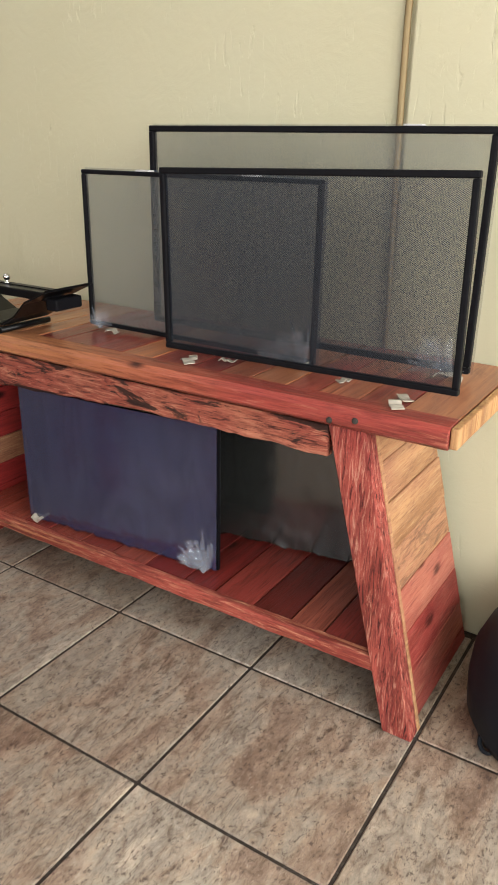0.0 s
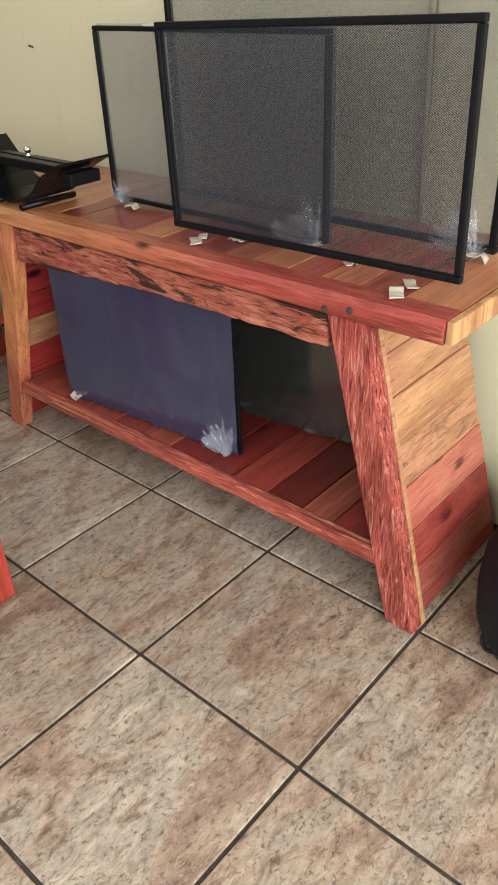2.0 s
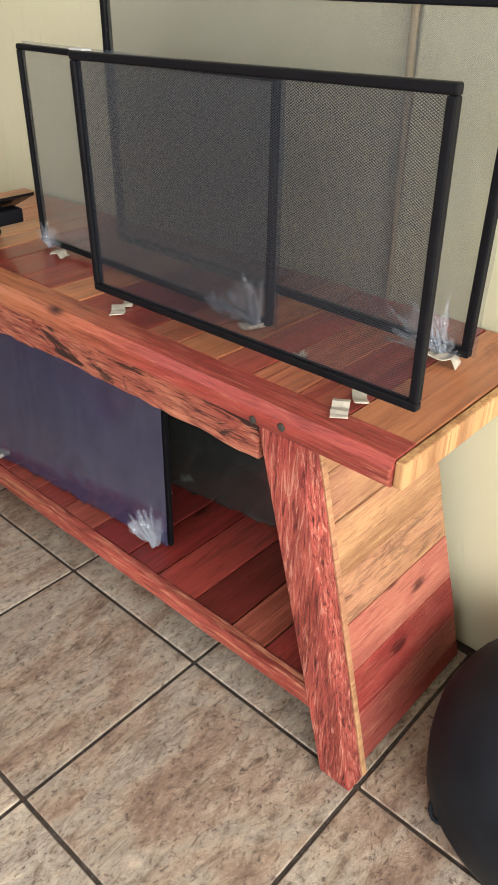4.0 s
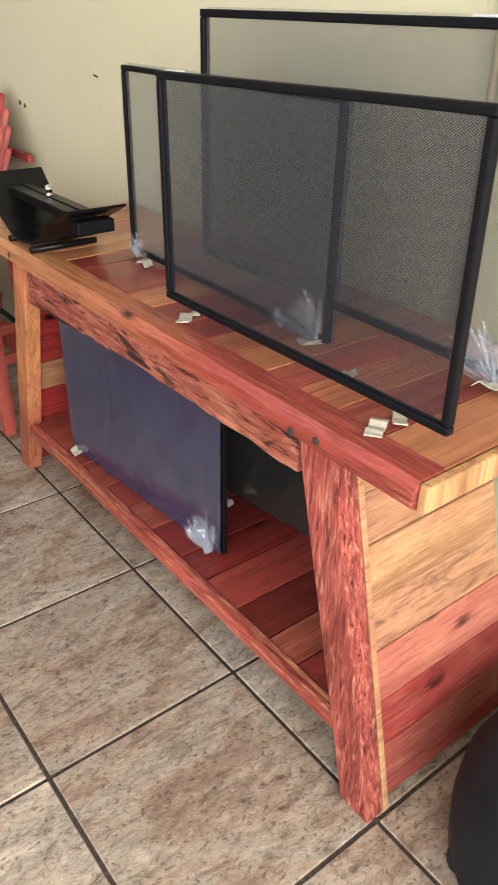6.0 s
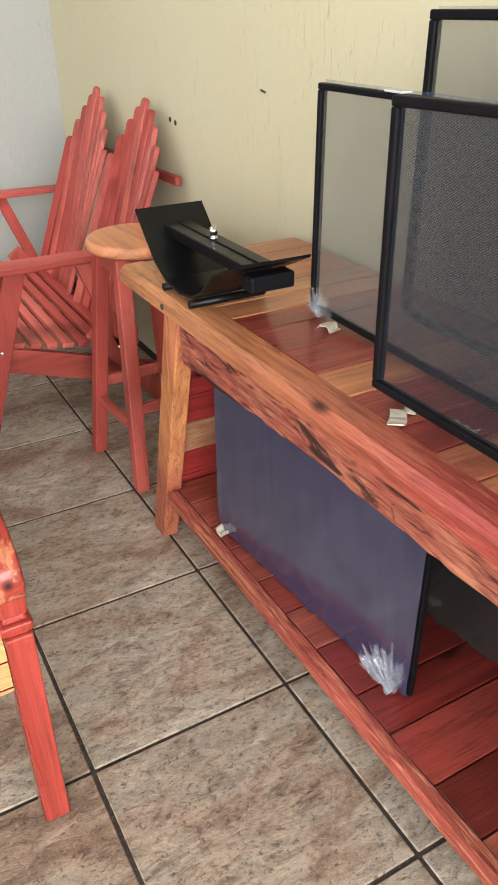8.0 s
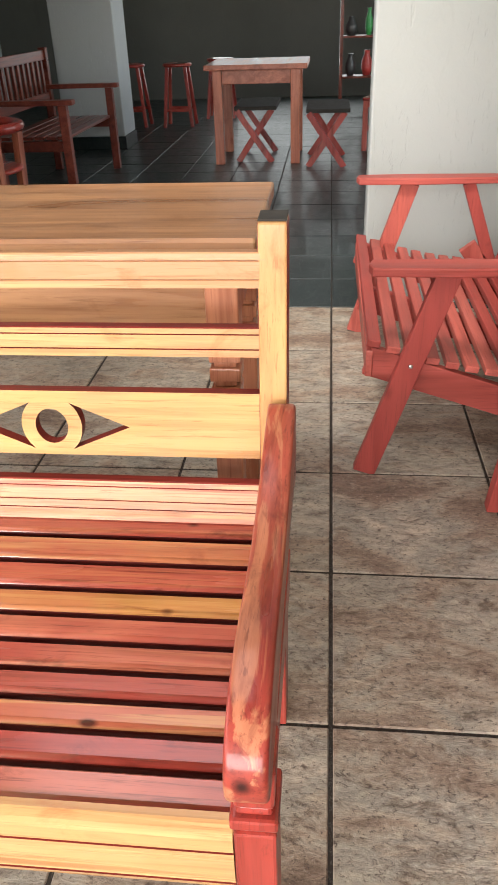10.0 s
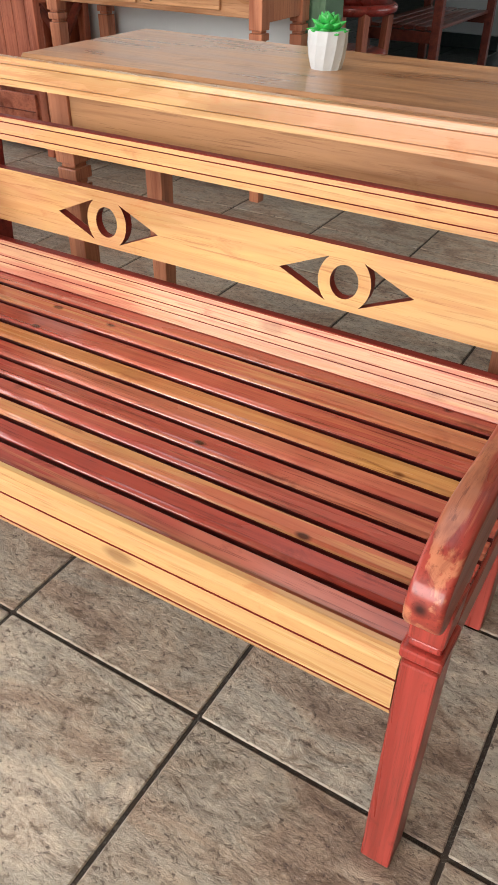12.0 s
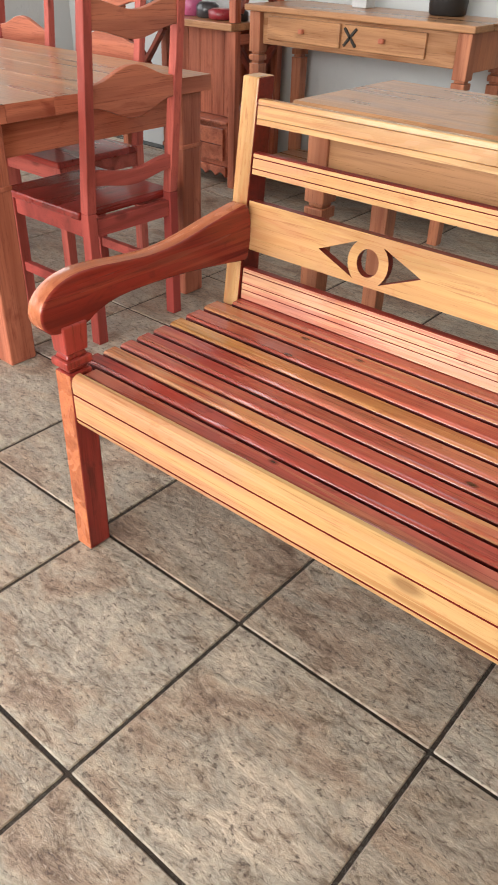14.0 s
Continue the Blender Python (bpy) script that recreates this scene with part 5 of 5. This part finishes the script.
def hutch():
    d = thing("kitchen_hutch", (-3.0, -3.45, 0), "terracotta wooden hutch with crossed side braces", "cabinet")
    x0, x1, y0, y1, ym = -3.23, -2.83, -3.90, -3.04, -3.55
    # set-back plank body over a deeper drawer base; an open bay with a crossed brace beside it
    part("cabinet_body", box(x0, x1 - 0.12, ym, y1 - 0.05, 0.34, 0.775, 0.004), dine_z, d)
    n = 5
    for i in range(n):
        a, w = ym + 0.01, (y1 - 0.07 - ym) / n
        part("front_plank", box(x1 - 0.119, x1 - 0.106, a + i * w + 0.001, a + (i + 1) * w - 0.001, 0.345, 0.77, 0.003), dine_z, d)
    part("drawer_base", box(x0, x1 - 0.03, ym, y1 - 0.05, 0.10, 0.325, 0.004), dine_x, d)
    part("ledge", box(x0, x1, ym - 0.01, y1 - 0.03, 0.326, 0.342, 0.004), dine_x, d, "thin moulded ledge")
    drawer = part("low_drawer", box(x1 - 0.029, x1 - 0.012, ym + 0.02, y1 - 0.07, 0.13, 0.30, 0.004), dine_x, d)
    part("drawer_line", box(x1 - 0.012, x1 - 0.008, ym + 0.03, y1 - 0.08, 0.212, 0.218, 0.001), dark_red, drawer)
    n = 36
    sk = [(ym + (y1 - 0.05 - ym) * i / n, 0.045 + 0.024 * abs(math.sin(i * math.pi / 6))) for i in range(n + 1)]
    part("scalloped_skirt", prism([(y1 - 0.05, 0.10), (ym, 0.10)] + sk, x1 - 0.035, x1 - 0.012, X, 0.002), dine_x, d)
    part("worktop", box(x0, x1 + 0.03, y0 - 0.02, y1 + 0.02, 0.781, 0.815, 0.004), table_y, d)
    for y in (y0, y1):
        for x in (x0 + 0.03, x1 - 0.022):
            part("post", box(x - 0.022, x + 0.022, y - 0.022, y + 0.022, 0, 0.78, 0.003), dine_z, d)
            part("upright", box(x - 0.022, x + 0.022, y - 0.022, y + 0.022, 0.816, 1.75, 0.003), dine_z, d)
        part("side_rail", beam((x0 + 0.055, y, 0.74), (x1 - 0.046, y, 0.74), 0.022, 0.05), dine_x, d)
        for za, zb, o in ((0.36, 0.71, 0.0), (0.71, 0.36, 0.004), (0.86, 1.25, 0.0), (1.25, 0.86, 0.004)):
            part("cross_brace", beam((x0 + 0.05, y + o, za), (x1 - 0.05, y + o, zb), 0.022, 0.04, (0, 1, 0)), dark_red, d)
    for a, b, o in ((0.40, 0.75, 0.0), (0.75, 0.40, 0.005)):
        part("cross_brace", beam((x1 - 0.03 - o, y0 + 0.03, a), (x1 - 0.03 - o, ym - 0.01, b), 0.022, 0.036, (1, 0, 0)), dark_red, d)
    for z in (1.27, 1.70):
        part("shelf", box(x0 + 0.01, x1 - 0.01, y0 + 0.03, y1 - 0.03, z, z + 0.025, 0.003), dine_x, d)
    return d


hutch()
r = random.Random(5)
for i, (x, y, w, h, c) in enumerate(((-2.95, -3.10, 0.05, 0.05, (0.02, 0.02, 0.02)), (-2.93, -3.20, 0.07, 0.05, (0.25, 0.02, 0.03)), (-2.95, -3.32, 0.06, 0.07, (0.04, 0.04, 0.045)),
                                     (-2.96, -3.45, 0.06, 0.09, (0.45, 0.10, 0.22)), (-2.96, -3.57, 0.05, 0.11, (0.05, 0.3, 0.28)), (-2.95, -3.70, 0.07, 0.08, (0.06, 0.06, 0.06)))):
    solo("jar", lathe([(w * 0.8, 0.816), (w, 0.82), (w, 0.816 + h * 0.8), (w * 0.7, 0.816 + h), (w * 0.4, 0.818 + h)], x, y, 18),
         plain("jar_glaze_%s" % "abcdef"[i], c, 0.3, 0, 0.2), (x, y, 0.816), "small dark or coloured ornament on the hutch", "ornament", "ornaments on the hutch")

# ---- next room ----


def far_bench(at, turn, label):
    d = thing("slatted_bench", at, label, "bench", "dark benches")
    ox, oy, _ = at

    def p(name, bm, label=""):
        bmesh.ops.translate(bm, verts=bm.verts, vec=(ox, oy, 0))
        return part(name, bm, dark_red, d, label)
    L, D = 0.62, 0.26
    for s in (1, -1):
        p("front_leg", box(s * L - 0.03, s * L + 0.03, -D - 0.03, -D + 0.03, 0, 0.64, 0.005))
        p("back_post", box(s * L - 0.03, s * L + 0.03, D - 0.03, D + 0.03, 0, 0.95, 0.005))
        p("armrest", box(s * L - 0.04, s * L + 0.04, -D - 0.08, D + 0.02, 0.641, 0.675, 0.006))
        p("side_rail", box(s * L - 0.015, s * L + 0.015, -D + 0.03, D - 0.03, 0.34, 0.41, 0.003))
    for i in range(6):
        y = -D + 0.01 + i * 0.085
        p("seat_slat", box(-L + 0.03, L - 0.03, y, y + 0.07, 0.412, 0.434, 0.003))
    for z in (0.55, 0.86):
        p("back_rail", box(-L + 0.03, L - 0.03, D - 0.015, D + 0.015, z, z + 0.07, 0.003))
    for i in range(11):
        x = -L + 0.09 + i * (2 * L - 0.18) / 10
        p("back_slat", box(x - 0.02, x + 0.02, D - 0.010, D + 0.010, 0.621, 0.859, 0.002))
    d.rotation_euler = (0, 0, radians(turn))
    return d


far_bench((-6.0, -2.12, 0), 180, "dark red slatted wooden bench in the next room")


def far_table(at):
    d = thing("tall_table", at, "terracotta wooden table on the dark slate floor", "table")
    ox, oy, _ = at
    part("tabletop", box(ox - 0.75, ox + 0.10, oy - 0.10, oy + 0.75, 0.74, 0.78, 0.005), dine_x, d)
    for x in (ox, ox - 0.65):
        for y in (oy, oy + 0.65):
            part("leg", box(x - 0.038, x + 0.038, y - 0.038, y + 0.038, 0, 0.739, 0.004), dine_z, d)
    for y in (oy, oy + 0.65):
        part("apron", box(ox - 0.61, ox - 0.04, y - 0.01, y + 0.01, 0.63, 0.739, 0.003), dine_x, d)
    for x in (ox, ox - 0.65):
        part("apron", box(x - 0.01, x + 0.01, oy + 0.04, oy + 0.61, 0.63, 0.739, 0.003), dine_x, d)
    return d


far_table((-6.75, -0.965, 0))


def cross_bench(at):
    d = thing("cross_leg_bench", at, "low bench with crossed dark red legs beside a table", "bench", "crossed-leg benches")
    ox, oy, _ = at
    part("seat", box(ox - 0.65, ox + 0.05, oy - 0.02, oy + 0.34, 0.42, 0.45, 0.004), hole_dark, d, "dark seat board")
    for x in (ox, ox - 0.55):
        part("crossed_leg", beam((x, oy, 0.0), (x, oy + 0.30, 0.42), 0.035, 0.05, (0, 1, 0)), red_z, d)
        part("crossed_leg", beam((x + 0.037, oy + 0.30, 0.0), (x + 0.037, oy, 0.42), 0.035, 0.05, (0, 1, 0)), red_z, d)
    return d


cb = cross_bench((-6.85, -0.82, 0))
copy_thing(cb, pose(-6.58, -0.20, 0))
tagged(copy_thing(ch, pose(-7.45, 0.52, 0, 0, 0, 75)), "red wooden chair standing on the dark slate floor", "chair")


def far_stool(at):
    d = thing("wooden_stool", at, "red wooden stool on the dark slate floor", "stool", "stools in the next room")
    ox, oy, _ = at
    part("seat", lathe([(0.15, 0.62), (0.165, 0.63), (0.165, 0.645), (0.15, 0.655)], ox, oy), red_x, d)
    for sx in (1, -1):
        for sy in (1, -1):
            part("leg", beam((ox + sx * 0.16, oy + sy * 0.16, 0), (ox + sx * 0.10, oy + sy * 0.10, 0.62), 0.036, 0.036, (0, 1, 0)), red_z, d)
        part("stretcher", beam((ox + sx * 0.14, oy - 0.14, 0.18), (ox + sx * 0.14, oy + 0.14, 0.18), 0.02, 0.03), red_x, d)
    return d


st = far_stool((-9.2, -1.75, 0))
copy_thing(st, pose(-9.25, -2.30, 0))
copy_thing(st, pose(-9.9, -1.35, 0))
copy_thing(st, pose(-10.2, -2.9, 0))


def round_armchair(at):
    d = thing("tub_chair", at, "reddish wooden chair with a rounded arm rail", "chair")
    ox, oy, _ = at
    pts = [(ox + 0.24 * math.cos(a), oy + 0.24 * math.sin(a), 0.66) for a in np.linspace(radians(-40), radians(220), 18)]
    part("arm_rail", tube(pts, 0.028), red_x, d)
    part("seat", lathe([(0.20, 0.42), (0.225, 0.43), (0.225, 0.445), (0.20, 0.45)], ox, oy), red_x, d)
    for a in (-35, 45, 135, 215):
        c, s = math.cos(radians(a)), math.sin(radians(a))
        part("post", beam((ox + 0.20 * c, oy + 0.20 * s, 0), (ox + 0.24 * c, oy + 0.24 * s, 0.65), 0.045, 0.045, (0.3, 0.9, 0.1)), dine_z, d)
    return d


round_armchair((-4.2, -1.98, 0))
setting("wall_pillar", box(-8.05, -7.60, -2.62, -2.02, 0.12, 2.9, 0.01), white_wall, "white square pillar in the next room", "pillar")
setting("baseboard", box(-8.06, -7.59, -2.63, -2.01, 0, 0.12, 0.004), slate_mat, "dark base round the white pillar", "baseboard")


def goods_shelf():
    d = thing("goods_shelf", (-10.6, 0.9, 0), "dark shelf unit full of small goods in the next room", "shelf")
    for y in (0.1, 1.7):
        part("upright", box(-10.75, -10.45, y - 0.02, y + 0.02, 0, 2.1, 0.003), dark_red, d)
    for z in (0.35, 0.8, 1.25, 1.7, 2.07):
        part("shelf_board", box(-10.75, -10.45, 0.12, 1.68, z, z + 0.025, 0.003), dark_red, d)
    return d


goods_shelf()
palette = [plain("goods_glaze_%s" % "abcdef"[i], c, 0.4, 0, 0.1) for i, c in enumerate(((0.5, 0.06, 0.05), (0.06, 0.35, 0.10), (0.55, 0.5, 0.4), (0.08, 0.12, 0.3), (0.5, 0.3, 0.06), (0.05, 0.05, 0.05)))]
for z in (0.375, 0.825, 1.275, 1.725):
    y = 0.22
    while y < 1.6:
        w, h = r.uniform(0.04, 0.08), r.uniform(0.10, 0.30)
        solo("vase", lathe([(w * 0.6, z), (w, z + h * 0.3), (w * 0.9, z + h * 0.6), (w * 0.45, z + h * 0.85), (w * 0.55, z + h)], -10.6, y, 14), r.choice(palette), (-10.6, y, z), "small coloured vase on the dim shelf", "vase", "vases on the shelf")
        y += w * 2 + r.uniform(0.02, 0.08)

# ---- black case beside the desk ----


def round_case():
    d = thing("black_case", (0.80, 0.72, 0), "round black case with a side loop beside the desk", "case")
    part("drum", lathe([(0.18, 0.002), (0.225, 0.012), (0.243, 0.05), (0.248, 0.12), (0.243, 0.19), (0.222, 0.245), (0.18, 0.285), (0.10, 0.305)], 0.752, 0.660, 48), black_bag, d)
    ring = [(0.60 + 0.02 * math.cos(a), 0.50 + 0.012 * math.sin(a), 0.028 + 0.022 * math.sin(a)) for a in np.linspace(0, 2 * math.pi, 18)]
    part("loop", tube(ring, 0.005), black_bag, d, "dark loop handle")
    return d


round_case()

def slat_crate():
    d = thing("steel_grate", (0.62, 0.90, 0), "dark steel grate leaning beside the desk", "grate")
    for i in range(4):
        part("bar", beam((0.50, 0.925 - 0.01 * i, 0.05 + 0.075 * i), (1.25, 0.78, 0.12 + 0.075 * i), 0.012, 0.022), iron, d)
    for x, y in ((0.52, 0.925), (1.22, 0.79)):
        part("upright", box(x - 0.01, x + 0.01, y - 0.01, y + 0.01, 0, 0.40, 0.002), iron, d)
    return d


slat_crate()

# ---- marks on the yellow wall ----
for x, z in ((-2.004, 0.979), (-1.961, 0.973), (-1.62, 0.60), (-1.60, 0.575)):
    bm = lathe([(0.008, 0), (0.009, 0.0015), (0.006, 0.003)], 0, 0, 12)
    bmesh.ops.rotate(bm, verts=bm.verts, cent=(0, 0, 0), matrix=Matrix.Rotation(radians(90), 3, "X"))
    bmesh.ops.translate(bm, verts=bm.verts, vec=(x, WALL_Y, z))
    solo("wall_plug", bm, hole_dark, (x, WALL_Y, z), "small dark screw hole in the yellow wall", "hole", "screw holes")
solo("wall_nail", beam((-1.385, WALL_Y - 0.003, 1.116), (-1.360, WALL_Y - 0.003, 1.112), 0.004, 0.006), iron, (-1.373, WALL_Y, 1.114), "bent dark nail in the yellow wall", "nail")

# ---- floor pieces ----


def tile_mesh(name, sx, sy, th, mat):
    bm = box(-sx / 2, sx / 2, -sy / 2, sy / 2, -th, 0, 0.0022, 1)
    me = bpy.data.meshes.new(name)
    bm.to_mesh(me)
    bm.free()
    me.materials.append(mat)
    return me


tm = tile_mesh("tile", T - 0.0085, T - 0.0085, 0.012, tile_mat)
cut = tile_mesh("cut_tile", 0.034, T - 0.0085, 0.012, tile_mat)
tr = random.Random(11)
for i in range(-7, 7):
    for j in range(-10, 2):
        ob = new("tile", tm)
        ob.parent = floor
        ob.location = ((i + 0.5) * T, (j + 0.5) * T, tr.uniform(-0.0006, 0.0004))
for j in range(-10, 2):
    ob = new("tile", cut)
    ob.parent = floor
    ob.location = (-3.15 - 0.021, (j + 0.5) * T, 0)
S = 0.40
sm = tile_mesh("slate_tile", S - 0.006, S - 0.006, 0.012, slate_mat)
for i in range(17):
    for j in range(-11, 6):
        ob = new("slate_tile", sm)
        ob.parent = slate
        ob.location = (-3.195 - (i + 0.5) * S, (j + 0.5) * S, tr.uniform(-0.0015, 0))
bm = box(-12.0, -3.195 - 17 * S, -4.9, 3.0, -0.004, 0, 0)
part("slate_field", bm, slate_mat, slate)
